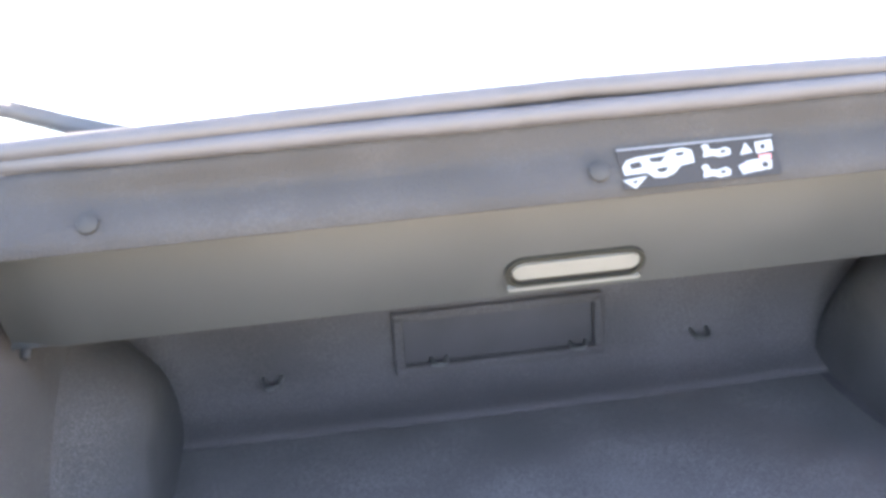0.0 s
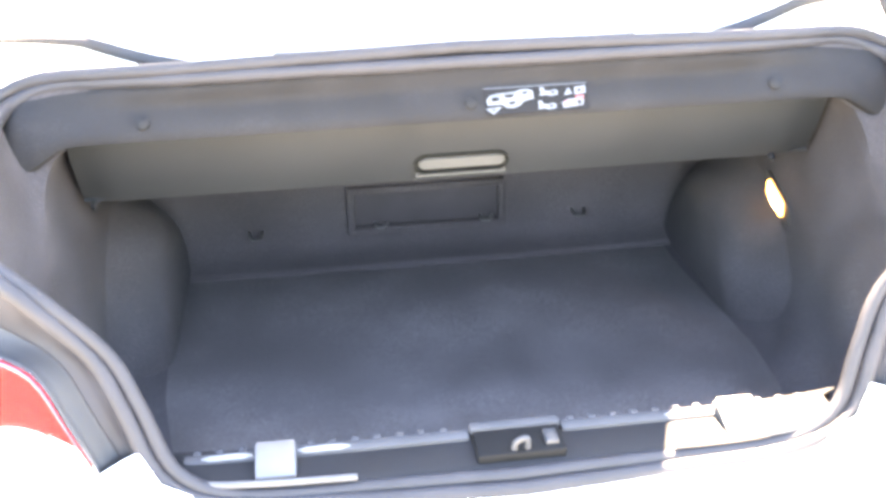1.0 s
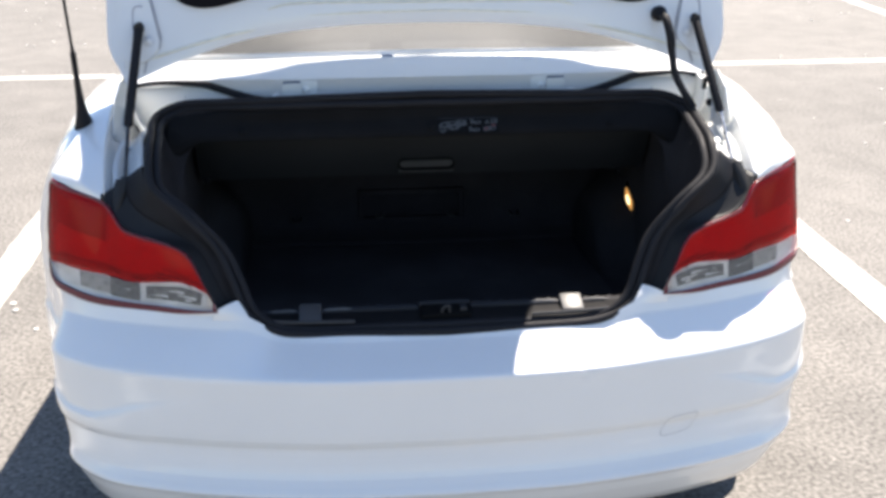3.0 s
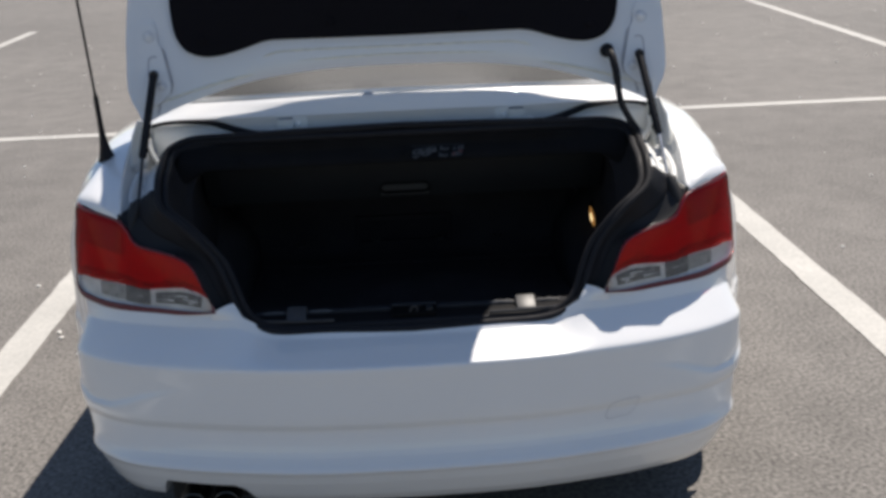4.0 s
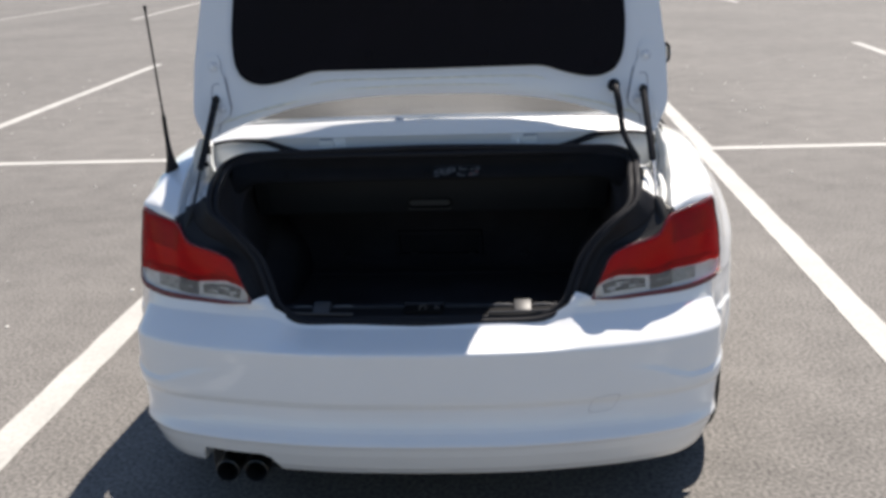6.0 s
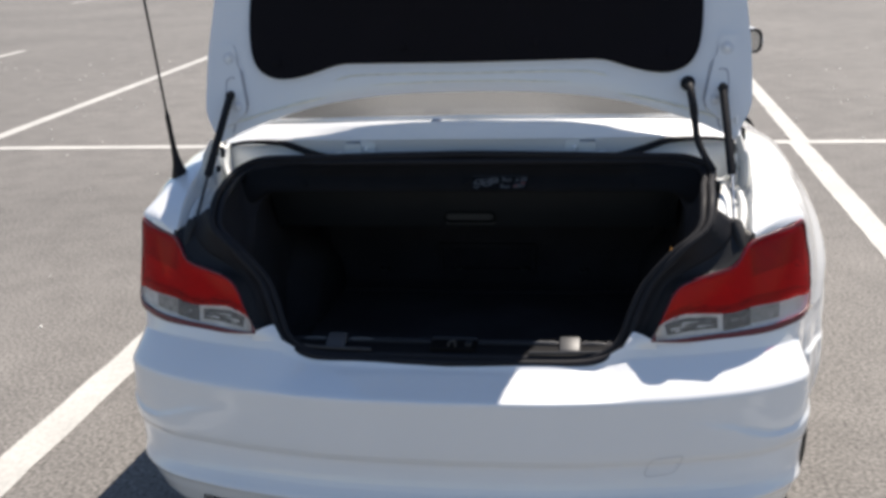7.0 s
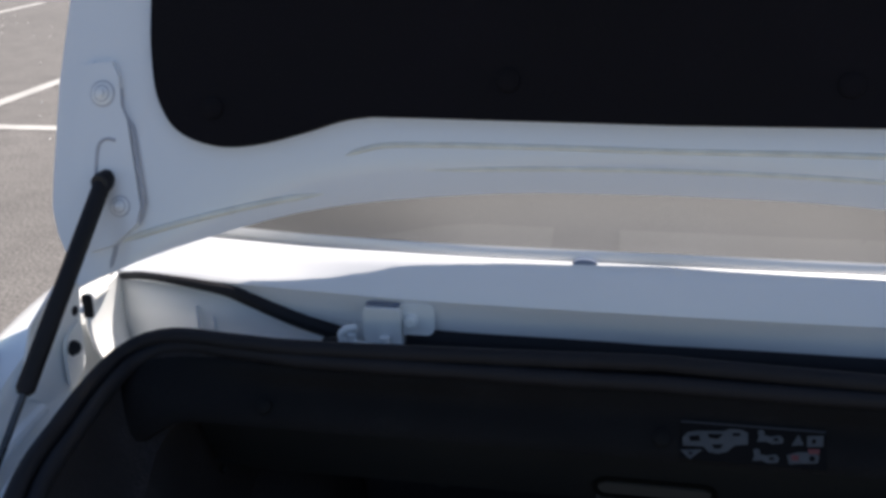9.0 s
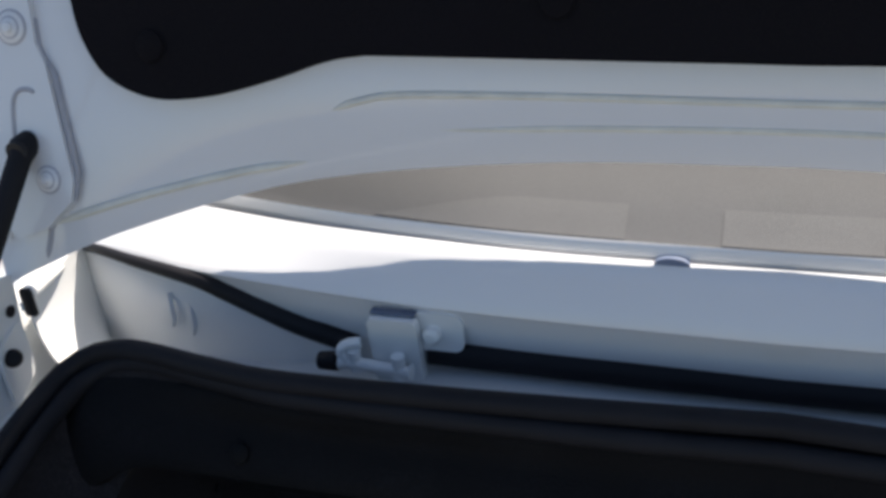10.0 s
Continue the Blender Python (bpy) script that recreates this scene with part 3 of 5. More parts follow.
for sg in (-1, 1):
    bm = bmesh.new()
    rows = []
    for k in range(7):
        u = k / 6
        rows.append([(sg * (0.775 - 0.19 * u), y, (z0 - 0.01) * (1 - u) + u * z1) for y, z0, z1 in ((1.0, 1.07, 1.30), (1.5, 1.02, 1.352), (2.1, .99, 1.36), (2.4, .985, 1.30), (2.9, .975, 1.0))])
    sheet(bm, rows)
    part("side_window", bm, GLASS, car, thick=0.005)
    bm = bmesh.new()
    sweep(bm, [(sg * 0.705, 2.98, 0.97), (sg * 0.64, 2.66, 1.17), (sg * 0.585, 2.32, 1.375)], 0.022, 10)
    part("windscreen_pillar", bm, PAINT, car)
    mirror = new("side_mirror")
    mirror.parent = car
    bm = bmesh.new()
    r = bmesh.ops.create_uvsphere(bm, u_segments=20, v_segments=12, radius=1)
    for v in r["verts"]:
        v.co = Vector((sg * 0.955 + v.co.x * 0.085, 2.66 + max(v.co.y, -0.35) * 0.075, 1.155 + v.co.z * 0.062))
    part("mirror_shell", bm, PAINT, mirror)
    bm = bmesh.new()
    slab(bm, rounded(-0.075, -0.052, 0.075, 0.052, 0.03), lambda u, v, h: (sg * 0.955 + u, 2.634 - h, 1.155 + v), 0.012)
    part("mirror_rim", bm, BLACK, mirror)
    bm = bmesh.new()
    slab(bm, rounded(-0.062, -0.042, 0.062, 0.042, 0.025), lambda u, v, h: (sg * 0.955 + u, 2.620 - h, 1.155 + v), 0.003)
    part("mirror_glass", bm, CHROME, mirror)
    bm = bmesh.new()
    sweep(bm, [(sg * 0.79, 2.70, 1.0), (sg * 0.84, 2.69, 1.06), (sg * 0.90, 2.67, 1.11)], [0.03, 0.025, 0.02], 10)
    part("mirror_arm", bm, BLACK, mirror)
bm = bmesh.new()
box(bm, (-0.70, 1.18, 0.35), (0.70, 2.95, 0.95), 0.05)
part("cabin_shell", bm, BLACK, car)

# ---------------------------------------------------------------- deck strip behind the trunk opening
DECK = spline([(0, .643, 1.124), (.27, .652, 1.122), (.523, .686, 1.117), (.721, .759, 1.097)], 8)
SEAM = spline([(0, .677, 1.171), (.214, .685, 1.168), (.423, .722, 1.159), (.631, .781, 1.146), (.73, .83, 1.11)], 6)


def match(curve, n):
    return even(curve[::3] + ([curve[-1]] if (len(curve) - 1) % 3 else []), n)


D, S, Fa = match(DECK, 25), match(SEAM, 25), match(FAR, 25)
bm = bmesh.new()
rows = []
rows.append([p + Vector((0, 0.010, -0.040)).lerp(Vector((0, 0.005, -0.014)), ease(p.x, .40, .55)) for p in D])
rows.append([p + Vector((0, 0.003, -0.006)) for p in D])
rows.append([p + Vector((0, 0.001, -0.002)) for p in D])
for u in (0.0, 0.06, 0.25, 0.5, 0.75, 0.94):
    rows.append([p.lerp(q, u) + Vector((0, 0, 0.011 * math.sin(math.pi * u) * (1 - 1.1 * ease(p.x, .25, .55)) + (0.002 if u == 0.06 else 0))) for p, q in zip(D, S)])
rows.append([q + Vector((0, -0.001, -0.003)) for q in S])
rows.append([q + Vector((0, 0.001, -0.012)) for q in S])
mirror_sheet(bm, rows)
deck = part("rear_deck", bm, PAINT, car, "white painted strip behind the trunk opening")
bm = bmesh.new()
rows = [[q + Vector((0, y, z)) for q in S] for y, z in ((.006, -.012), (.0045, -.005), (.0034, -.0015), (.0028, -.0002))]
rows += [[q.lerp(f, u) + Vector((0, 0.0022 * (1 - u) ** 2, 0.0016 * u * math.sin(math.pi * u))) for q, f in zip(S, Fa)] for u in (.15, .35, .6, .85)]
rows += [list(Fa), [f + Vector((0, 0.002, -0.002)) for f in Fa], [f + Vector((0, 0.010, -0.03)) for f in Fa]]
mirror_sheet(bm, rows)
part("soft_top_cover_edge", bm, PAINT, car, "white rolled edge of the soft-top cover")
bm = bmesh.new()
rows = [[q + Vector((0, 0.0005, -0.010)) for q in S], [q + Vector((0, 0.0045, -0.010)) for q in S]]
mirror_sheet(bm, rows)
part("seam_gap", bm, RUBBER, car)
bm = bmesh.new()
slab(bm, [(0.014 * math.cos(a), 0.005 * math.sin(a)) for a in [math.pi * k / 10 for k in range(11)]],
     lambda u, v, h: (-0.088 + u, 0.681 + 0.3 * v - h, 1.168 + v), 0.008)
part("seam_mark", bm, material("seam_mark_grey", (0.15, 0.19, 0.28), 0.5), deck, "small blue-grey half-disc on the seam")

# ---------------------------------------------------------------- trunk opening: seal, gutters, channel
def raked(points):
    """The inner lobe of lamp, trim and seal leans forward with its height."""
    out = []
    for x, y, z in points:
        w = ease(z, .75, .87) * (1 - ease(x, .60, .70)) * (1 - ease(y, .26, .34))
        out.append((x, y + .019 * w, z - .011 * w))
    return out


SEAL = [(0, .163, .682), (.175, .173, .681), (.333, .182, .685), (.408, .191, .720), (.444, .214, .80), (.474, .225, .868), (.536, .234, .943), (.598, .272, .990),
        (.612, .36, 1.028), (.619, .45, 1.045), (.630, .545, 1.050), (.619, .602, 1.060), (.565, .608, 1.078), (.47, .586, 1.086), (.388, .573, 1.090), (.196, .574, 1.094), (0, .584, 1.095)]
seal_half = even(raked(SEAL), 90)
seal_ring = [mirrored(p) for p in seal_half] + seal_half[::-1][1:-1]


def closed_tube(bm, ring, r, n=10, shift=None):
    rows = []
    m = len(ring)
    for i, p in enumerate(ring):
        d = (ring[(i + 1) % m] - ring[i - 1]).normalized()
        out = d.cross(Vector((0, -0.75, 0.66))).normalized()
        up = out.cross(d)
        c = p + (shift(out, up) if shift else Vector())
        rows.append([c + r * (math.cos(2 * math.pi * k / n) * out + math.sin(2 * math.pi * k / n) * up) for k in range(n)])
    rows.append(rows[0])
    sheet(bm, rows, wrap=True)


bm = bmesh.new()
closed_tube(bm, seal_ring, 0.0095, 12)
seal = part("trunk_seal", bm, RUBBER, car, "black rubber weather seal round the trunk opening")
bm = bmesh.new()
centre = Vector((0, 0.4, 0.9))
closed_tube(bm, [p + (centre - p).normalized() * 0.018 + Vector((0, 0.003, -0.005)) for p in seal_ring], 0.0095, 10)
part("seal_lip", bm, RUBBER, seal)

# black trim between lamp and seal, then the white painted gutter up to the hinges
LAMP_IN = [(.470, .180, .742), (.500, .186, .812), (.533, .198, .874), (.598, .230, .892), (.645, .249, .902), (.684, .280, .930), (.703, .308, .964)]
SEAL_OUT = [(.428, .200, .746), (.452, .214, .800), (.482, .226, .866), (.543, .236, .938), (.585, .256, .970), (.606, .276, .988), (.622, .33, 1.014)]
GUT_OUT = GUTTER
GUT_IN = [(.622, .33, 1.012), (.628, .38, 1.026), (.638, .45, 1.036), (.648, .51, 1.040), (.654, .57, 1.038), (.648, .628, 1.036), (.612, .650, 1.036)]
for sg in (-1, 1):
    a, b = even(raked(LAMP_IN), 30), even(raked(SEAL_OUT), 30)
    rows = []
    for u in (0, .04, .12, .3, .5, .7, .88, .96, 1):
        dip = 0.014 * math.sin(math.pi * u) + (0.006 if 0.03 < u < 0.97 else 0)
        rows.append([p.lerp(q, u) + Vector((0, dip, -0.3 * dip)) for p, q in zip(a, b)])
    bm = bmesh.new()
    sheet(bm, rows if sg > 0 else [[mirrored(p) for p in r] for r in rows])
    part("gutter_trim", bm, TRIM, car, "black plastic trim between tail lamp and seal", thick=0.003)
    flap = []
    for u in (.44, .47, .55, .68, .82, .94, 1.0):
        up = 0.004 * ease(u, .43, .50)
        dip = 0.020 * math.sin(math.pi * u) - up
        flap.append([p.lerp(q, u) + Vector((0, dip, -0.3 * dip + .5 * up)) for p, q in zip(a, b)])
    bm = bmesh.new()
    sheet(bm, flap if sg > 0 else [[mirrored(p) for p in r] for r in flap])
    part("seal_flap", bm, RUBBER, seal, "broad rubber flap of the weather seal", thick=0.002)
    a, b = even(GUT_OUT, 30), even(GUT_IN, 30)
    rows = []
    for u, d in ((0, 0), (.04, .018), (.10, .042), (.25, .060), (.45, .066), (.62, .058), (.74, .040), (.9, .026), (1, .024)):
        rows.append([p.lerp(q, u) + Vector((0, 0, -d * (1 + 0.6 * ease(p.lerp(q, u).y, .60, .68) * (u < .8)))) for p, q in zip(a, b)])
    bm = bmesh.new()
    sheet(bm, rows if sg > 0 else [[mirrored(p) for p in r] for r in rows])
    gutter = part("gutter", bm, PAINT_IN, car, "white painted water channel beside the trunk opening", thick=0.002)
    # folds, bumper stop and bolts in the gutter
    bm = bmesh.new()
    sweep(bm, spline([(sg * .680, .34, .958), (sg * .692, .40, .984), (sg * .696, .46, 1.000), (sg * .694, .53, 1.012)], 6), 0.007, 8)
    part("gutter_fold", bm, PAINT_IN, gutter)
    bm = bmesh.new()
    sweep(bm, spline([(sg * .664, .335, .945), (sg * .672, .39, .966), (sg * .676, .45, .982)], 6), 0.005, 8)
    part("gutter_fold", bm, PAINT_IN, gutter)
    bm = bmesh.new()
    sweep(bm, [(sg * .712, .614, 1.042), (sg * .700, .608, 1.050), (sg * .690, .603, 1.056), (sg * .687, .601, 1.058)], [0.010, 0.009, 0.009, 0.006], 14)
    part("bump_stop", bm, RUBBER, gutter, "small black rubber stop")
    # added white plate that stands for a patch of sun round the stop
    bm = bmesh.new()
    slab(bm, [(u * sg, v) for u, v in rounded(-.026, -.030, .024, .032, .010)], lambda u, v, h: (sg * .6985 - sg * h, .612 + .8 * u * sg, 1.044 + v + .35 * u * sg), 0.004)
    part("stop_sun_patch", bm, PAINT_IN, gutter, "white plate added as the sunlit patch round the rubber stop")
    # side wall of the hinge pocket, with the flange before it
    bm = bmesh.new()
    deep = []
    for k in range(13):
        u = k / 12
        y = .640 + .128 * u
        step = .012 * (1 - ease(u, 0, .10))
        deep.append([Vector((sg * (.700 + .010 * u - step + dx * (1 - .85 * ease(u, .45, 1))), y + dy * u, z)) for dx, dy, z in
                     ((.010, .0, 1.096 - .012 * (1 - u)), (.002, .0, 1.094 - .012 * (1 - u)), (.001, 0, 1.072), (.0, 0, 1.052), (-.006, -.002, 1.032), (-.018, -.004, 1.012), (-.034, -.008, .998), (-.054, -.014, .990))])
    sheet(bm, deep if sg > 0 else deep[::-1])
    part("pocket_wall", bm, PAINT_IN, gutter, thick=0.002)
    bm = bmesh.new()
    slab(bm, [(v, z) for v, z in ((.520, 1.030), (.560, 1.000), (.598, 1.004), (.631, 1.062), (.640, 1.126), (.600, 1.136), (.552, 1.104))][::int(-sg)],
         lambda v, z, h: (sg * (.716 - .15 * (v - .52)) - sg * h, v, z), 0.003)
    flange = part("hinge_flange", bm, PAINT_IN, gutter, "upright white flange with a dark disc for the shade in a small round hole", smooth=False)
    # dark disc on the uncut flange, painted as the shade in its hole
    bm = bmesh.new()
    sweep(bm, [(sg * .6972, .625, 1.094), (sg * .6958, .625, 1.094)], .006, 14)
    part("hole_shade_disc", bm, HATCH, flange, "dark disc for the shade in a small round hole")
    bm = bmesh.new()
    box(bm, (sg * .690 - .006, .640, 1.078), (sg * .690 + .006, .647, 1.108), 0.002)
    part("stop_clip", bm, RUBBER, gutter, "black rubber clip")
    bm = bmesh.new()
    sweep(bm, [(sg * .692, .646, 1.099), (sg * .697, .670, 1.096), (sg * .703, .700, 1.090), (sg * .708, .722, 1.084)], [.008, .008, .006, .002], 10)
    part("hinge_rail", bm, PAINT_IN, gutter, "short white rail behind the clip")
    for y, z in ((.50, .985), (.545, .992)):
        bm = bmesh.new()
        sweep(bm, [(sg * .680, y, z - .008), (sg * .680, y - .004, z + .006), (sg * .680, y - .005, z + .008)], [.009, .009, .005], 12)
        part("bolt", bm, PAINT_IN, gutter)

# rear channel below the deck strip
gutter_end = even([rows[k][-1] for k in range(len(rows))], 12)
bm = bmesh.new()
seal_top = even([(0, .630, 1.058), (.17, .620, 1.058), (.349, .618, 1.054), (.50, .636, 1.045), (.612, .650, 1.012)], 25)
floor_mid = even([(0, .652, 1.052), (.27, .656, 1.048), (.45, .668, 1.026), (.62, .700, .984), (.70, .735, .976)], 25)
wall_foot = even([(0, .672, 1.050), (.27, .680, 1.046), (.45, .692, 1.016), (.62, .722, .982), (.726, .762, .976)], 25)
wall_top = [p + Vector((0, 0.014, -0.036)).lerp(Vector((0, 0.008, -0.012)), ease(p.x, .40, .55)) for p in D]
mirror_sheet(bm, [seal_top, [a.lerp(b, .5) + Vector((0, 0, -.004)) for a, b in zip(seal_top, floor_mid)], floor_mid, wall_foot,
                  [a.lerp(b, .5) for a, b in zip(wall_foot, wall_top)], wall_top])
chan_end = even([(.738, .768, 1.097), (.722, .773, 1.061), (.726, .762, .976), (.700, .735, .976), (.656, .692, .984), (.612, .650, 1.012)], 12)
mirror_sheet(bm, [gutter_end, [a.lerp(b, .5) for a, b in zip(gutter_end, chan_end)], chan_end])
channel = part("rear_channel", bm, PAINT_IN, car, "white painted channel under the deck strip", thick=0.002)
bm = bmesh.new()
sweep(bm, spline([(-.292, .664, 1.070), (-.1, .658, 1.073), (.1, .658, 1.073), (.292, .664, 1.070)], 8), 0.0130, 10, flat=0.9)
part("rubber_strip", bm, RUBBER, channel, "black rubber strip in the channel")
for sg in (-1, 1):
    bm = bmesh.new()
    run = [(.703, .757, 1.090), (.66, .731, 1.102), (.605, .707, 1.108), (.53, .688, 1.107), (.495, .684, 1.098), (.462, .680, 1.087), (.42, .674, 1.075), (.365, .668, 1.064)]
    sweep(bm, spline([(sg * x, y, z) for x, y, z in run], 8), [0.0052 + 0.0043 * ease(k, 10, 34) for k in range(57)], 10)
    part("wiring_sleeve", bm, RUBBER, car, "black cloth-wrapped wiring sleeve")
    for x, z0, z1 in ((.578, 1.074, 1.036), (.556, 1.072, 1.028)):
        bm = bmesh.new()
        sweep(bm, spline([(sg * x, .707, z0), (sg * (x - .003), .702, (z0 + z1) / 2 + .006), (sg * (x - .002), .703, (z0 + z1) / 2 - .008), (sg * (x + .004), .706, z1)], 4), 0.0028, 8)
        part("channel_rib", bm, PAINT_IN, channel)
    # hinge bracket with foot, pin and bolt
    br = new("hinge_bracket")
    br.parent = car
    bm = bmesh.new()
    x0 = sg * 0.317
    slab(bm, rounded(-.022, -.036, .022, .036, .006), lambda u, v, h: (x0 + u, .657 - h - (v + .036) * .10, 1.078 + v), 0.010)
    slab(bm, rounded(-.02, -.019, .060, .019, .010), lambda u, v, h: (x0 - sg * -1 * 0 + (u if sg < 0 else -u), .656 - h, 1.097 + v), 0.003)
    part("bracket_plate", bm, PAINT_IN, br)
    bm = bmesh.new()
    sweep(bm, [(x0 + sg * .050, .636, 1.069), (x0 + sg * .045, .636, 1.069), (x0 - sg * .012, .636, 1.065), (x0 - sg * .016, .636, 1.065)], [.008, .0055, .0055, .008], 12)
    sweep(bm, spline([(x0 + sg * .042, .636, 1.069), (x0 + sg * .048, .636, 1.079), (x0 + sg * .042, .638, 1.086), (x0 + sg * .030, .641, 1.088)], 5), .005, 8)
    sweep(bm, [(x0 + sg * .036, .637, 1.060), (x0 + sg * .036, .637, 1.082)], .006, 10)
    sweep(bm, [(x0 - sg * .004, .637, 1.056), (x0 - sg * .004, .637, 1.080)], .006, 10)
    part("hinge_pin", bm, PAINT_IN, br)
    bm = bmesh.new()
    sweep(bm, [(x0 + sg * .070, .638, 1.066), (x0 + sg * .053, .637, 1.068)], [.008, .009], 12)
    part("end_cap", bm, RUBBER, br)
    # dark bar painted for the shaded gap above the bracket
    bm = bmesh.new()
    box(bm, (x0 - .020, .6455, 1.1145), (x0 + .020, .655, 1.1170), 0.0008)
    part("bracket_gap_shade", bm, material("gap_shade", (0.10, 0.13, 0.19), 0.6), br)
    bm = bmesh.new()
    sweep(bm, [(x0 - sg * .033, .654, 1.096), (x0 - sg * .033, .646, 1.096), (x0 - sg * .033, .643, 1.096)], [.008, .008, .005], 12)
    part("bolt", bm, PAINT_IN, br)

# ---------------------------------------------------------------- tail lamps

def lamp_point(a, b):
    """Point of the lamp's face: a runs from the inner to the outer end, b from the bottom to the top edge."""
    bottom = LAMP_BOTTOM[min(int(a * (len(LAMP_BOTTOM) - 1)), len(LAMP_BOTTOM) - 2)]
    i = min(int(a * (len(LAMP_BOTTOM) - 1)), len(LAMP_BOTTOM) - 2)
    f = a * (len(LAMP_BOTTOM) - 1) - i
    p, q = LAMP_BOTTOM[i].lerp(LAMP_BOTTOM[i + 1], f), LAMP_TOP[i].lerp(LAMP_TOP[i + 1], f)
    m = p.lerp(q, b)
    d = (LAMP_BOTTOM[i + 1] - LAMP_BOTTOM[i]).normalized()
    n = Vector((d.y, -d.x, 0)).normalized()
    return m, n, 0.0015 * math.sin(math.pi * b)


LAMP_BOTTOM = even([(.470, .177, .742), (.540, .193, .737), (.605, .217, .736), (.732, .261, .740), (.812, .319, .748), (.838, .348, .760), (.849, .375, .776), (.854, .405, .80)], 41)
LAMP_TOP = even(raked([(.473, .178, .750), (.500, .183, .812), (.525, .191, .866), (.560, .210, .884), (.654, .249, .903), (.674, .268, .922), (.688, .284, .941), (.708, .305, .952), (.757, .333, .963), (.800, .363, .969),
                 (.822, .388, .977), (.832, .399, .962), (.838, .404, .925), (.850, .412, .87), (.854, .412, .82)]), 41)


def add_lamp(sg):
    lamp = new("tail_lamp")
    lamp.parent = car
    lamp["label"] = "red tail lamp with a clear lower band"

    def put(name, rows, mat, thick=0.0, label=""):
        bm = bmesh.new()
        sheet(bm, rows if sg > 0 else [[mirrored(p) for p in r] for r in rows])
        return part(name, bm, mat, lamp, label, thick=thick)

    def split(a):
        """Height share at which the clear band ends."""
        return graph(a, [(0, 1.0), (.05, .93), (.10, .72), (.16, .56), (.24, .455), (.34, .37), (.5, .30), (.75, .245), (.92, .24), (1, .27)])

    def by_a(f0, f1, lift, a0=0.0, a1=1.0, nb=8, na=40):
        rows = []
        for j in range(nb + 1):
            row = []
            for i in range(na + 1):
                a = a0 + (a1 - a0) * i / na
                b = f0(a) + (f1(a) - f0(a)) * j / nb
                m, n, bulge = lamp_point(a, b)
                row.append(m + n * (lift + bulge))
            rows.append(row)
        return rows

    # a closed bowl: its rim meets the lens all round
    bm = bmesh.new()
    bowl = []
    for j in range(25):
        row = []
        for i in range(61):
            a, b = i / 60, j / 24
            m, n, bulge = lamp_point(a, b)
            deep = ease(min(a / .06, (1 - a) / .05, b / .10, (1 - b) / .10), 0, 1)
            row.append(m + n * (bulge - 0.0025 - 0.0070 * deep))
        bowl.append(row)
    sheet(bm, bowl if sg > 0 else [[mirrored(p) for p in r] for r in bowl])
    part("lamp_housing", bm, LAMP_BACK, lamp, "silvered reflector bowl")
    put("clear_reflector", by_a(lambda a: 0.07, lambda a: split(a) - 0.02, -0.0070, 0.06, 0.97), REFLECTOR)
    put("red_reflector", by_a(split, lambda a: split(a) + 0.10, -0.0060, 0.06, 0.96, nb=3), LAMP_MID)
    put("red_reflector", by_a(lambda a: .60, lambda a: .94, -0.0060, 0.52, 0.86, nb=4), LAMP_MID)
    put("red_lens", by_a(split, lambda a: 1.0, 0.002), RED, 0.003, "translucent red lens")
    put("clear_lens", by_a(lambda a: graph(a, [(0, .077), (.25, .069), (.6, .055), (1, .047)]), lambda a: split(a) - 0.004, 0.002, 0.025, 0.985), CLEAR, 0.003, "clear lens over silver reflectors")
    put("lower_rim", by_a(lambda a: -0.012, lambda a: graph(a, [(0, .076), (.25, .068), (.6, .054), (1, .046)]), 0.0035), rim, 0.004, "deep red rim under the clear band")
    put("inner_rim", by_a(lambda a: 0.0, lambda a: 1.0, 0.003, 0.0, 0.022, na=4), rim, 0.004)
    put("upper_rim", by_a(lambda a: 0.972, lambda a: 1.0, 0.0035, 0.022, 1.0, nb=2), rim, 0.006, "thin dark red rim")
    put("outer_rim", by_a(lambda a: 0.0, lambda a: 1.0, 0.0035, 0.985, 1.0, nb=8, na=2), rim, 0.006, "thin dark red rim")
    # white body between the lamp's lower edge and the bumper
    bm = bmesh.new()
    fill = []
    for k in range(31):
        a = k / 30
        m, n, bulge = lamp_point(a, 0.0)
        i = min(range(I_ARCH), key=lambda q: (OUTLINE[q].xy - m.xy).length)
        foot = shell(i, top_line(OUTLINE[i].x, OUTLINE[i].y) - 0.004, 1, -0.001)
        fill.append([foot, foot.lerp(m, .5), m - n * 0.002 + Vector((0, 0, .002))])
    sheet(bm, fill if sg > 0 else [[mirrored(p) for p in r] for r in fill])
    part("lamp_surround", bm, PAINT, lamp, "white painted strip under the lamp")
    # facets behind the clear lens: dark by the inner end, ribbed grey in the middle, bright at the outer end
    for a0, a1, k0, k1, mat in ((.085, .335, .20, .80, LAMP_DARK), (.36, .50, .02, .98, LAMP_DARK), (.50, .66, .10, .90, LAMP_GREY), (.82, .95, .62, .72, LAMP_GREY)):
        put("reflector_facet", by_a(lambda a: .08 + (split(a) - .09) * k0, lambda a: .08 + (split(a) - .09) * k1, -0.0050, a0, a1, nb=3, na=8), mat)
    # pale slivers laid over the dark facets as painted glints
    for a0, a1, k0, k1 in ((.11, .20, .40, .50), (.17, .30, .55, .63), (.13, .16, .28, .36), (.24, .33, .34, .42), (.40, .47, .52, .56)):
        put("reflector_glint", by_a(lambda a: .08 + (split(a) - .09) * (k0 + .5 * (a - a0)), lambda a: .08 + (split(a) - .09) * (k1 - .3 * (a - a0)), -0.0042, a0, a1, nb=2, na=6), REFLECTOR)
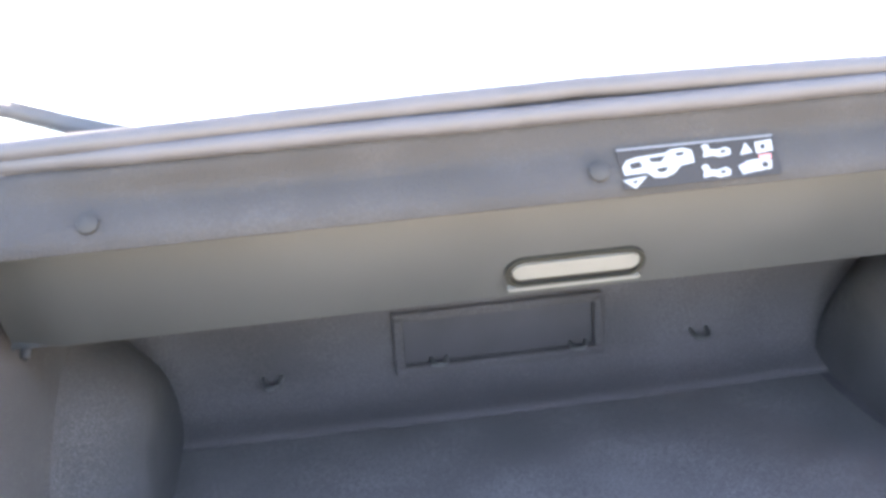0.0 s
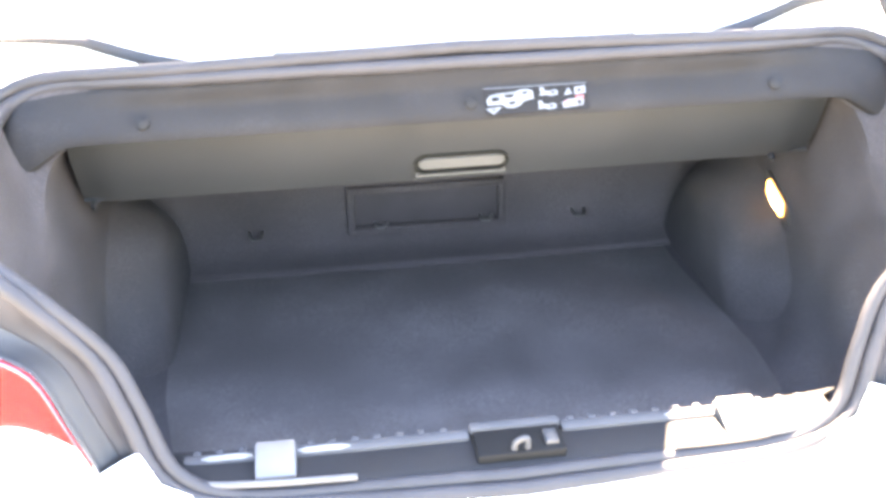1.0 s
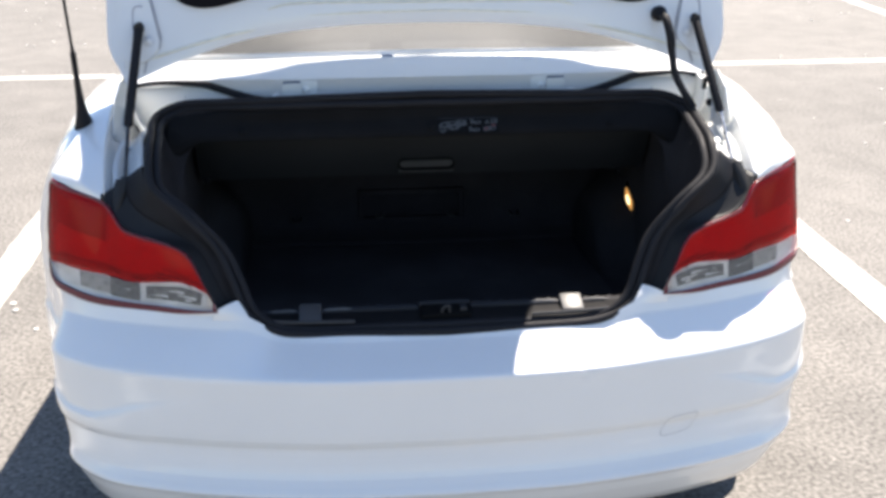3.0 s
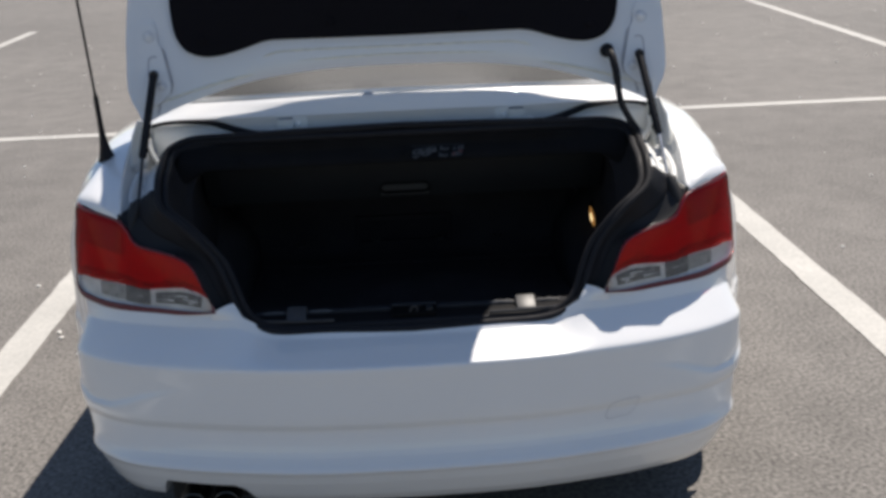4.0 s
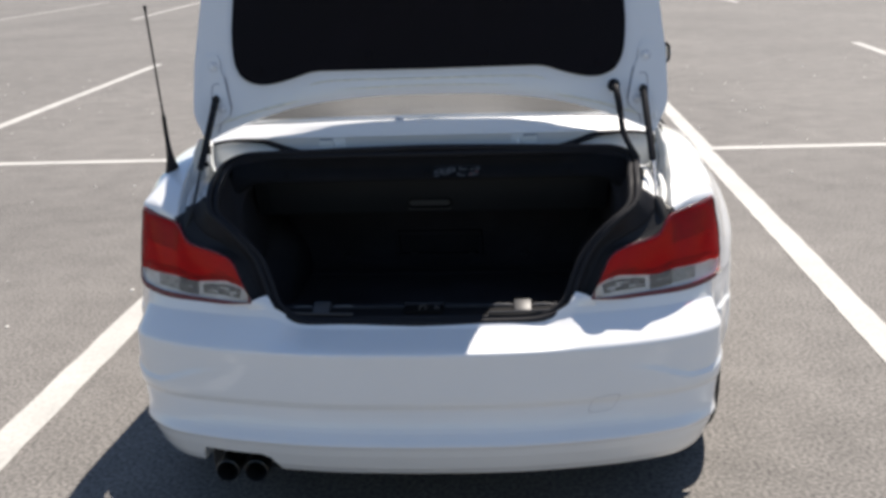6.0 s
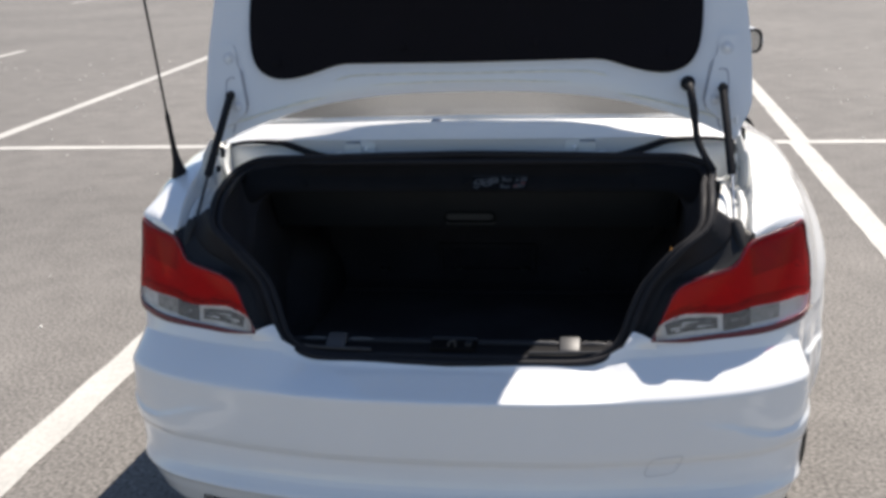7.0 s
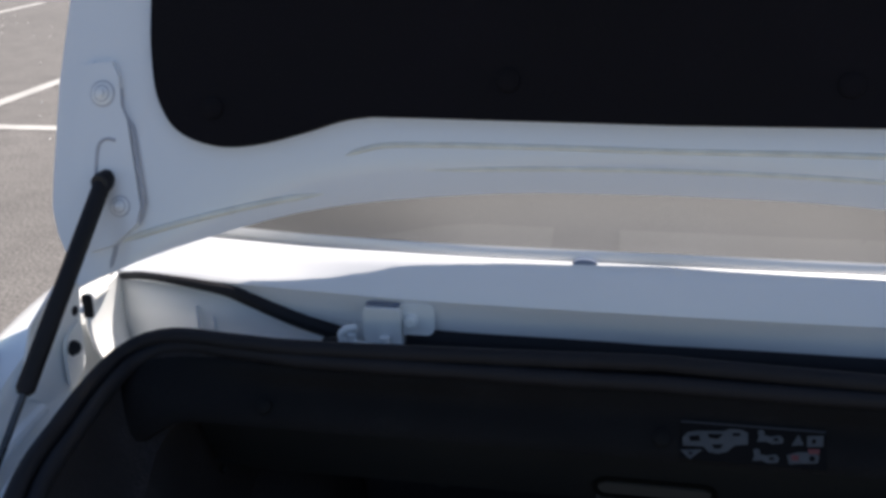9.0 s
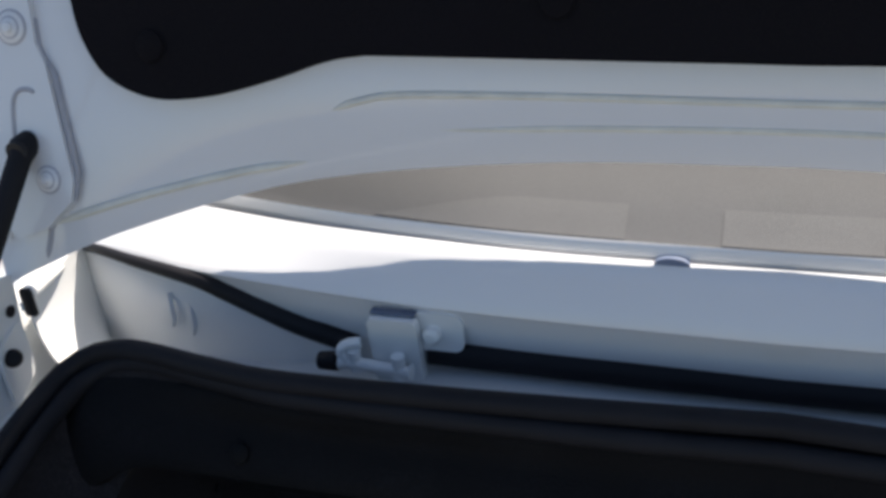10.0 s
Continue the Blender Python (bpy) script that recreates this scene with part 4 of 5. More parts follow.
    ribs = [(.14, .30, .52, .545, LAMP_SHADE), (.14, .27, .60, .615, LAMP_SHADE), (.24, .29, .44, .475, LAMP_SHADE), (.33, .39, .385, .42, LAMP_SHADE), (.44, .50, .36, .39, LAMP_SHADE)]
    for a0, a1, f0, f1, mat in ribs:
        put("reflector_rib", by_a(lambda a: f0, lambda a: f1, -0.0045, a0, a1, nb=2, na=8), mat)


for sg in (-1, 1):
    add_lamp(sg)

# ---------------------------------------------------------------- aerial on the left quarter panel
aerial = new("aerial")
aerial.parent = car
bm = bmesh.new()
rows = []
for k in range(17):
    u = k / 16
    c = Vector((-.784 + .013 * u, .545 - .056 * u, 1.036 + .19 * u))
    rx, ry = .020 * (1 - u) ** 4.0 + .0064, .034 * (1 - u) ** 4.0 + .0064
    rows.append([c + Vector((rx * math.cos(2 * math.pi * j / 16), ry * math.sin(2 * math.pi * j / 16) + .018 * (1 - u) ** 2, (-.018 if k == 0 else 0))) for j in range(16)])
vs = sheet(bm, rows, wrap=True)
bm.faces.new(vs[-1])
part("aerial_base", bm, RUBBER, aerial, "black rubber cone of the aerial")
bm = bmesh.new()
mast = [Vector((-.771, .489, 1.22)).lerp(Vector((-.7655, .415, 1.55)), k / 60) for k in range(61)]
sweep(bm, mast, [0.0042 if k < 4 else (0.0030 + 0.0006 * (k % 2)) for k in range(58)] + [0.0045, 0.005, 0.004], 8)
part("aerial_mast", bm, RUBBER, aerial, "thin black whip with a spiral winding")

# ---------------------------------------------------------------- trunk lid, standing open
LID = new("trunk_lid")
LID.parent = car
LID["label"] = "raised white trunk lid with a dark felt lining"
LOWER = spline([(0, .705, 1.242), (.196, .701, 1.238), (.403, .693, 1.214), (.571, .669, 1.168), (.660, .648, 1.134), (.700, .634, 1.116)], 8)
HALF = [(1.10, .697), (1.13, .712), (1.215, .736), (1.355, .733), (1.495, .718), (1.60, .707), (1.65, .665), (1.70, .60), (1.72, .57)]
LID_TOP = 1.70


def lid_plane(z):
    return 0.672 + 0.35 * (z - 1.215)


def lower_at(u):
    x = abs(u) * 0.70
    for a, b in zip(LOWER, LOWER[1:]):
        if x <= b.x + 1e-9:
            return a.lerp(b, (x - a.x) / (b.x - a.x))
    return LOWER[-1]


def lid_point(u, v):
    e = lower_at(u)
    z = e.z + (LID_TOP - e.z) * v
    x = u * (graph(z, HALF) if v > 0.12 else (0.70 + (graph(z, HALF) - 0.70) * ease(v, 0, 0.12)))
    y = lid_plane(z) + (e.y - lid_plane(e.z)) * math.exp(-(z - e.z) / 0.050)
    return Vector((x, y, z))


UP = Vector((0, 0.330, 0.944))
BACK = Vector((0, -0.944, 0.330))
us = [math.sin(math.pi / 2 * (k / 24)) for k in range(-24, 25)]


def nose(u):
    """How far the outer skin's front edge stands ahead of the inner edge."""
    x = abs(u) * 0.70
    return graph(x, [(0, .001), (.10, .002), (.20, .006), (.32, .0145), (.44, .025), (.50, .034), (.56, .038), (.62, .036), (.70, .015)])


inner, outer = [], []
for v in [0, .01, .02, .04, .07, .11, .16, .22, .3, .4, .5, .6, .7, .8, .9, 1.0]:
    inner.append([lid_point(u, v) for u in us])
    outer.append([lid_point(u, v) + Vector((0, .944, -.33)) * (0.003 + 0.046 * (1 - abs(u) ** 10) * ease(v, 0.12, 1.0))
                  + Vector((0, 1, -.12)) * nose(u) * (1 - ease(v, 0.0, 0.35)) for u in us])
base = [lid_point(u, 1.0) for u in us]
TAIL = [(0.0, .55), (.05, .522), (.10, .506), (.16, .492), (.25, .486), (.33, .480)]
for k in range(1, 7):
    a = math.pi / 2 * k / 6
    hw = .60 - .05 * k / 6
    inner.append([Vector((u * hw, b.y, b.z)) + UP * 0.05 * math.sin(a) + BACK * 0.05 * (1 - math.cos(a)) for u, b in zip(us, base)])
    n = Vector((0, .944, -.33)) * math.cos(a) + UP * math.sin(a)
    outer.append([p + n * (0.010 + 0.045 * (1 - abs(u) ** 10)) for u, p in zip(us, inner[-1])])
end = inner[-1]
for k in range(1, 13):
    L = 0.33 * k / 12
    hw = graph(L, TAIL)
    inner.append([Vector((u * hw, p.y, p.z)) + BACK * L for u, p in zip(us, end)])
    outer.append([p + UP * (0.010 + 0.045 * (1 - abs(u) ** 10) * (1 - ease(L, .27, .33))) for u, p in zip(us, inner[-1])])
bm = bmesh.new()
loop_rows = []
for a, b in zip(inner, outer):
    loop_rows.append(a + b[::-1])
vs = sheet(bm, loop_rows, wrap=True)
rim_v = vs[0]
for i in range(len(us) - 1):
    bm.faces.new([rim_v[i], rim_v[i + 1], rim_v[-i - 2], rim_v[-i - 1]])
bm.faces.new(vs[-1])
part("lid_shell", bm, PAINT, LID, "white painted lid, folded edges")


def on_lid(x, z, h):
    """Point of the lid's inner face at x and height z, h above it towards the opening."""
    return Vector((x, lid_plane(z), z)) + Vector((0, -.944, .33)) * h


# felt lining with a dropped corner at either side
FELT = [(0, 1.320), (.30, 1.322), (.345, 1.321), (.375, 1.316), (.41, 1.305), (.45, 1.294), (.485, 1.287), (.52, 1.285), (.55, 1.291), (.575, 1.304), (.592, 1.325), (.603, 1.352), (.610, 1.40), (.612, 1.45)]
bm = bmesh.new()
FELT = [(q.x, q.z) for q in spline([(x, 0, z) for x, z in FELT], 4)]
ring_pts = [(-x, z) for x, z in FELT[::-1]] + [(x, z) for x, z in FELT[1:]] + [(.607, 1.56), (.603, 1.66), (-.603, 1.66), (-.607, 1.56)]
slab(bm, ring_pts, lambda u, v, h: on_lid(u, v, h - 0.004), 0.014)
bmesh.ops.triangulate(bm, faces=[f for f in bm.faces if len(f.verts) > 4])
felt = part("lid_lining", bm, LID_FELT, LID, "near-black felt lining", smooth=False)
for x, z in ((-.528, 1.327), (-.18, 1.362), (.18, 1.362), (.528, 1.327), (-.40, 1.55), (.40, 1.55)):
    bm = bmesh.new()
    c = on_lid(x, z, 0.010)
    sweep(bm, [c, c + Vector((0, -.944, .33)) * .003, c + Vector((0, -.944, .33)) * .005], [.014, .013, .008], 16)
    part("lining_clip", bm, LID_FELT, felt, "dark push-in clip")
# pressed beads
for pts, r in (([(-.372, 1.276), (-.345, 1.285), (-.300, 1.291), (-.15, 1.292), (0, 1.291), (.15, 1.292), (.300, 1.291), (.345, 1.285), (.372, 1.276)], .0035),
               ([(-.648, 1.171), (-.60, 1.187), (-.53, 1.206), (-.45, 1.224), (-.385, 1.234)], .0045),
               ([(.648, 1.171), (.60, 1.187), (.53, 1.206), (.45, 1.224), (.385, 1.234)], .0045),
               ([(-.30, 1.262), (-.15, 1.268), (0, 1.270), (.15, 1.268), (.30, 1.262)], .003)):
    bm = bmesh.new()
    path = []
    for q in spline([(x, 0, z) for x, z in pts], 6):
        e = lower_at(q.x / 0.70)
        y = lid_plane(q.z) + (e.y - lid_plane(e.z)) * math.exp(-(q.z - e.z) / 0.050)
        path.append((q.x, y + r * 0.35, q.z))
    n = len(path)
    sweep(bm, path, [r * min(1, (k + 0.3) / 4, (n - k - 0.7) / 4) for k in range(n)], 8, caps=False)
    part("pressed_bead", bm, BEAD, LID, "thin cream seam of sealant")
# thin grey bar painted for the shade along a pressed step
for sg in (-1, 1):
    bm = bmesh.new()
    path = []
    for x, z in ((.645, 1.173), (.650, 1.168), (.652, 1.158), (.655, 1.148), (.657, 1.141)):
        e = lower_at(sg * x / 0.70)
        path.append((sg * x, lid_plane(z) + (e.y - lid_plane(e.z)) * math.exp(-(z - e.z) / 0.050) + .0008, z))
    sweep(bm, path, [.001, .0028, .003, .003, .001], 6)
    part("step_shade_line", bm, SHADE_GREY, LID)
# strut plates with slot and ring-marked bolts; shade lines are painted in grey


def on_plate(x, z, h):
    return on_lid(x * 1.010, z - 0.008, h)


for sg in (-1, 1):
    bm = bmesh.new()
    shape = [(-.697, 1.345), (-.690, 1.382), (-.655, 1.386), (-.645, 1.370), (-.641, 1.336), (-.632, 1.320), (-.610, 1.222), (-.614, 1.203), (-.642, 1.178), (-.672, 1.168), (-.700, 1.19), (-.705, 1.26)]
    slab(bm, [(sg * -u, v) for u, v in shape], lambda u, v, h: on_plate(u, v, h - 0.003), 0.010)
    plate = part("strut_plate", bm, PAINT, LID, "pressed strut mounting plate", smooth=False)
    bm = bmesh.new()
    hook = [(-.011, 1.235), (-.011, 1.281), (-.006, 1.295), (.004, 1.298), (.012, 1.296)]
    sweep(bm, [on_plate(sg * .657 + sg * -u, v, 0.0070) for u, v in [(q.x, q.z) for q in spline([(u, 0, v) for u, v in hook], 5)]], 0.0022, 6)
    part("slot", bm, SHADE_GREY, plate, "grey line painted as shade round a pressed slot")
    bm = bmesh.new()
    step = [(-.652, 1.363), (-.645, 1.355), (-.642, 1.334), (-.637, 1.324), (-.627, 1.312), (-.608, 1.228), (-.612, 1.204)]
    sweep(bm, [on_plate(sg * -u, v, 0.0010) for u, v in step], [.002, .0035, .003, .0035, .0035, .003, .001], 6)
    part("step_shade_line", bm, SHADE_GREY, plate)
    bm = bmesh.new()
    edge = [(-.680, 1.385), (-.690, 1.30), (-.692, 1.22), (-.688, 1.165)]
    sweep(bm, [on_plate(sg * -u, v, 0.001) for u, v in edge], 0.004, 6)
    part("flange", bm, PAINT, plate)
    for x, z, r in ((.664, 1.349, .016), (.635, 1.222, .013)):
        # grey discs between the white ones paint shade round their edges
        for rr, h, mat in ((r, .0070, SHADE_GREY), (r * .88, .0078, PAINT), (r * .64, .0090, SHADE_GREY), (r * .54, .0098, PAINT), (r * .30, .013, PAINT)):
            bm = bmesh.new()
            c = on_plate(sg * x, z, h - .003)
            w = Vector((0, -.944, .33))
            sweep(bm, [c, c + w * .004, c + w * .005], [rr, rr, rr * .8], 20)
            part("bolt" if rr < r * .4 else "bolt_ring", bm, mat, plate)

# gas struts
for sg in (-1, 1):
    strut = new("gas_strut")
    strut.parent = car
    a, m, z = Vector((sg * .661, .668, 1.246)), Vector((sg * .668, .464, 1.066)), Vector((sg * .662, .335, .972))
    bm = bmesh.new()
    sweep(bm, [a + Vector((0, .012, .004)), a, a.lerp(m, .04), m.lerp(a, .02), m], [.009, .013, .0105, .0105, .007], 14)
    part("strut_tube", bm, RUBBER, strut, "black gas strut tube")
    bm = bmesh.new()
    sweep(bm, [m, z], .0042, 10)
    # the shaded left rod is coloured darker than the sunlit right one
    part("strut_rod", bm, CHROME if sg > 0 else DARK_STEEL, strut)
    bm = bmesh.new()
    sweep(bm, [z + Vector((0, .012, .012)), z, z + Vector((0, -.010, -.014))], [.010, .012, .009], 12)
    sweep(bm, [z + Vector((-.02, 0, -.004)), z + Vector((.02, 0, -.004))], .008, 10)
    sweep(bm, [z + Vector((sg * .004, .006, .004)), z + Vector((sg * .012, -.018, -.020)), z + Vector((sg * .020, -.040, -.052))], [.017, .015, .009], 12)
    part("strut_foot", bm, BLACK, strut)
    bm = bmesh.new()
    sweep(bm, [a + Vector((0, .02, 0)), a + Vector((0, -.012, 0))], [.012, .010], 12)
    part("strut_head", bm, BLACK, strut)
# wiring hose to the lid
bm = bmesh.new()
sweep(bm, spline([(.575, .655, 1.258), (.576, .628, 1.250), (.582, .606, 1.215), (.587, .600, 1.175), (.594, .585, 1.130), (.612, .562, 1.090), (.634, .545, 1.055)], 8),
      [0.0105] * 22 + [0.009] * 27, 12)
hose = part("wiring_hose", bm, RUBBER, car, "black rubber hose from body to lid")
bm = bmesh.new()
c = on_lid(.573, 1.256, 0)
sweep(bm, [c, c + Vector((0, -.012, .004)), c + Vector((0, -.018, .006))], [.019, .018, .011], 16)
part("grommet", bm, RUBBER, hose)

# ---------------------------------------------------------------- trunk interior
SECTION = [(0, .55), (.30, .55), (.46, .553), (.53, .57), (.552, .62), (.556, .70), (.556, .78), (.562, .86), (.566, .92), (.562, .965), (.54, .992), (.48, 1.0), (.30, 1.0), (0, 1.0)]
N = 90
sec = even([(x, 0, z) for x, z in SECTION], N)
ring0 = [p + (centre - p).normalized() * 0.006 for p in seal_half]
# share the steps so that floor meets sill and wall meets side
turn_seal = [0, 22, 46, 62, 89]
turn_sec = [0, 34, 48, 58, 89]


def along(curve, i):
    k = int(graph(i, list(zip(turn_seal, turn_sec))))
    f = graph(i, list(zip(turn_seal, turn_sec))) - k
    return curve[k].lerp(curve[min(k + 1, N - 1)], f)


ring1, ring2, ring3 = [], [], []
for i, p in enumerate(ring0):
    q = along(sec, i)
    depth = graph(i, [(0, .285), (22, .29), (40, .40), (60, .56), (89, .66)])
    ring1.append(Vector((q.x * graph(i, [(0, .9), (22, .93), (40, 1), (89, 1)]), depth, q.z)))
    ring2.append(Vector((q.x, max(depth + .08, .62), q.z)))
    ring3.append(Vector((q.x, 1.11, q.z)))
bm = bmesh.new()
rows = [ring0, [a.lerp(b, .12) for a, b in zip(ring0, ring1)], [a.lerp(b, .5) for a, b in zip(ring0, ring1)], [a.lerp(b, .9) for a, b in zip(ring0, ring1)], ring1,
        [a.lerp(b, .3) for a, b in zip(ring1, ring2)], ring2, [a.lerp(b, .5) for a, b in zip(ring2, ring3)], ring3]
mirror_sheet(bm, rows)
back = [bm.verts.new(p) for p in ring3 + [mirrored(p) for p in ring3[::-1][1:-1]]]
bm.faces.new(back)
lining = part("trunk_lining", bm, CARPET, car, "dark grey felt carpet lining the trunk")
# back wall and floor sheets added over the lining to carry the lightened felts
bm = bmesh.new()
rows = [[(.557 * j / 12, 1.100 - .004 * math.cos(3 * j / 12) - back, z) for j in range(-12, 13)] for z, back in ((.5555, .085), (.558, .060), (.564, .036), (.574, .018), (.590, .006), (.61, 0), (.75, 0), (.90, 0), (.992, 0))]
sheet(bm, rows)
part("back_wall", bm, BACK_LIFTED, lining, "dark felt back wall, its grey lifted for haze in the trunk", thick=0.003)
bm = bmesh.new()
rows = []
for k in range(13):
    y = .292 + .81 * k / 12
    half = .54
    rows.append([(half * j / 16, y, .5545 + .0015 * math.sin(7 * y + 9 * half * j / 16)) for j in range(-16, 17)])
sheet(bm, rows)
part("floor_tone_sheet", bm, FLOOR_LIFTED, lining, "dark felt floor sheet, its grey lifted for haze in the trunk", thick=0.003)
# wheel-arch bulges
for sg in (-1, 1):
    bm = bmesh.new()
    rows = []
    for k in range(21):
        y = .60 + .50 * k / 20
        row = []
        for q in range(17):
            z = .54 + .28 * q / 16
            r2 = ((y - .90) / .27) ** 2 + ((z - .54) / .26) ** 2
            row.append((sg * (.562 - .085 * (1 - ease(r2, .35, 1.0))), y, z))
        rows.append(row)
    sheet(bm, rows)
    part("arch_cover", bm, CARPET, lining, thick=0.003)
# recessed hatch and hooks on the back wall
bm = bmesh.new()
for lo, hi in (((-.164, 1.080, .606), (-.150, 1.102, .694)), ((.134, 1.080, .606), (.148, 1.102, .694)), ((-.164, 1.078, .600), (.148, 1.102, .614)), ((-.164, 1.080, .684), (.148, 1.102, .698))):
    box(bm, lo, hi, 0.003)
part("hatch_frame", bm, BACK_LIFTED, lining, "dark frame of a hatch in the back wall")
bm = bmesh.new()
box(bm, (-.150, 1.090, .614), (.134, 1.104, .684), 0.003)
part("hatch_panel", bm, HATCH, lining)
for x, h in ((-.345, .615), (.300, .615), (-.10, .622), (.11, .622)):
    bm = bmesh.new()
    sweep(bm, spline([(x - .013, 1.098, h), (x - .008, 1.078, h - .006), (x + .008, 1.078, h - .006), (x + .013, 1.098, h)], 5), .0035, 8)
    part("lashing_eye", bm, EYE, lining, "small dark lashing eye")

# felt lip under the seal, with decal and push pins
LIP_LINE = [(.612, 1.064), (.597, 1.056), (.566, 1.038), (.547, 1.020), (.541, 1.008), (.546, 1.002), (.565, 1.000), (.615, 1.000)]
lip_curve = even([(0, y, z) for y, z in LIP_LINE], 22)
SEAL_TOP = [(0, .587, 1.083), (.196, .577, 1.082), (.388, .576, 1.079), (.47, .589, 1.077), (.565, .610, 1.068), (.63, .609, 1.053)]
bm = bmesh.new()
rows = []
for j in range(-34, 35):
    x = .612 * j / 34
    sy, sz = graph(abs(x), [(a, b) for a, b, c in SEAL_TOP]) - .006, graph(abs(x), [(a, c) for a, b, c in SEAL_TOP]) - .008
    near = ease(abs(x), .50, .60)
    row = []
    for k, q in enumerate(lip_curve):
        w = 1 - ease(k, 0, 7)
        hang = ease(abs(x), .525, .604) * ease(k, 6, 15)
        row.append((x, q.y + (sy - lip_curve[0].y) * w - 0.012 * hang, q.z + (sz - lip_curve[0].z) * w - 0.004 * near * (1 - w) - 0.040 * hang))
    rows.append(row)
sheet(bm, rows)
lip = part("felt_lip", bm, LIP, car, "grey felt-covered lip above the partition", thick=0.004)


def on_lip(x, s, h):
    """Point of the lip's face; s runs 0 to 1 down its slope."""
    a, b = Vector((0, .570, 1.041)), Vector((0, .5415, 1.008))
    n = Vector((0, -.76, .65))
    p = a.lerp(b, s) + n * (h + 0.0040)
    return Vector((x, p.y, p.z))


for x in (-.432, .003, .432):
    bm = bmesh.new()
    c = on_lip(x, .55, -.003)
    sweep(bm, [c, c + Vector((0, -.76, .65)) * .006, c + Vector((0, -.76, .65)) * .008], [.010, .009, .005], 14)
    part("push_pin", bm, PIN, lip)
decal = new("instruction_decal")
decal.parent = car
decal["label"] = "black sticker with white pictograms"
X0, X1 = .022, .165


def stick(name, shape, mat, h):
    bm = bmesh.new()
    slab(bm, [(X0 + (X1 - X0) * u, v) for u, v in shape], lambda u, v, hh: on_lip(u, .09 + .90 * v, h + hh), 0.0004)
    return part(name, bm, mat, decal, smooth=False)


def ring_of(cx, cy, rx, ry, tilt=0.0, n=14):
    c, d = math.cos(tilt), math.sin(tilt)
    return [(cx + rx * math.cos(2 * math.pi * k / n) * c - ry * d * math.sin(2 * math.pi * k / n) * .2, cy + ry * math.sin(2 * math.pi * k / n) + rx * d * 5 * math.cos(2 * math.pi * k / n)) for k in range(n)]


stick("sticker_base", [(0, 0), (1, 0), (1, 1), (0, 1)], STICK_BLACK, 0.0)
stick("top_rule", [(0, .0), (1, .0), (1, .045), (0, .045)], STICK_GREY, .0008)
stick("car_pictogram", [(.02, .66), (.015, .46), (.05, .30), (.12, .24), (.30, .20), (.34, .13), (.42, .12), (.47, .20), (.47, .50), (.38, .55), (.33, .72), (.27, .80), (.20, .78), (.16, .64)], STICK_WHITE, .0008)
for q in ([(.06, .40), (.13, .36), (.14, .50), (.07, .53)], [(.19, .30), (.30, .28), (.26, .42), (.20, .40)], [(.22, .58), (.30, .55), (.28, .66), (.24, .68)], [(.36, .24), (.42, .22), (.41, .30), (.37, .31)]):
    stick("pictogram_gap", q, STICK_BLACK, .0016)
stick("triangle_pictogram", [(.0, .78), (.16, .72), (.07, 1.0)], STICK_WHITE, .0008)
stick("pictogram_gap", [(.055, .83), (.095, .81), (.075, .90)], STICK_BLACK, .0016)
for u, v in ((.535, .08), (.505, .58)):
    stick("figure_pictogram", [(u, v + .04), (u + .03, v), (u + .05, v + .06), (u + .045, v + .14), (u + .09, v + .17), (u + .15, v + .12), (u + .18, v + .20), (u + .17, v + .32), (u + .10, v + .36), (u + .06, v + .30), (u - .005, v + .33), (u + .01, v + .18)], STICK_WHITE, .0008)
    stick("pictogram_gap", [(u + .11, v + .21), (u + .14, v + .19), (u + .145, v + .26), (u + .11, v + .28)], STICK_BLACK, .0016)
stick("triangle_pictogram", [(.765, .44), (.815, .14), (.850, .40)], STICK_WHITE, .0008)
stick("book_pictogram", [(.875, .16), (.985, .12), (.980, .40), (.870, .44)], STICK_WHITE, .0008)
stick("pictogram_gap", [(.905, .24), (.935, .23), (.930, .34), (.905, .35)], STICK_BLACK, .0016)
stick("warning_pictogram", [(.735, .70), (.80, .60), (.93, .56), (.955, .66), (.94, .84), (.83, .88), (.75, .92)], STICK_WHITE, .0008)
stick("warning_stripe", [(.875, .50), (.955, .48), (.955, .60), (.885, .62)], STICK_RED, .0016)
stick("warning_stripe", [(.765, .68), (.815, .68), (.815, .82), (.765, .82)], STICK_RED, .0016)
stick("pictogram_gap", ring_of(.905, .74, .020, .07), STICK_BLACK, .0016)

# soft-top partition with grip
partition = new("partition")
partition.parent = car
partition["label"] = "smooth grey-green plastic partition with a grip"
PA, PB = Vector((0, .605, .997)), Vector((0, .658, .877))
PN = Vector((0, -(PA.z - PB.z), -(PB.y - PA.y))).normalized()


def on_part(x, s, h):
    p = PA.lerp(PB, s) + PN * h
    return Vector((x, p.y, p.z))


bm = bmesh.new()
rows = []
for k in range(13):
    s = k / 12
    rows.append([on_part(.552 * j / 30, s, .006 * math.sin(math.pi * s) - .012 * ease(abs(j / 30), .9, 1)) for j in range(-30, 31)])
rows.append([on_part(.552 * j / 30, 1.01, -.004) for j in range(-30, 31)])
rows.append([on_part(.552 * j / 30, 1.0, -.03) for j in range(-30, 31)])
sheet(bm, rows)
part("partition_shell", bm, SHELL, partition)


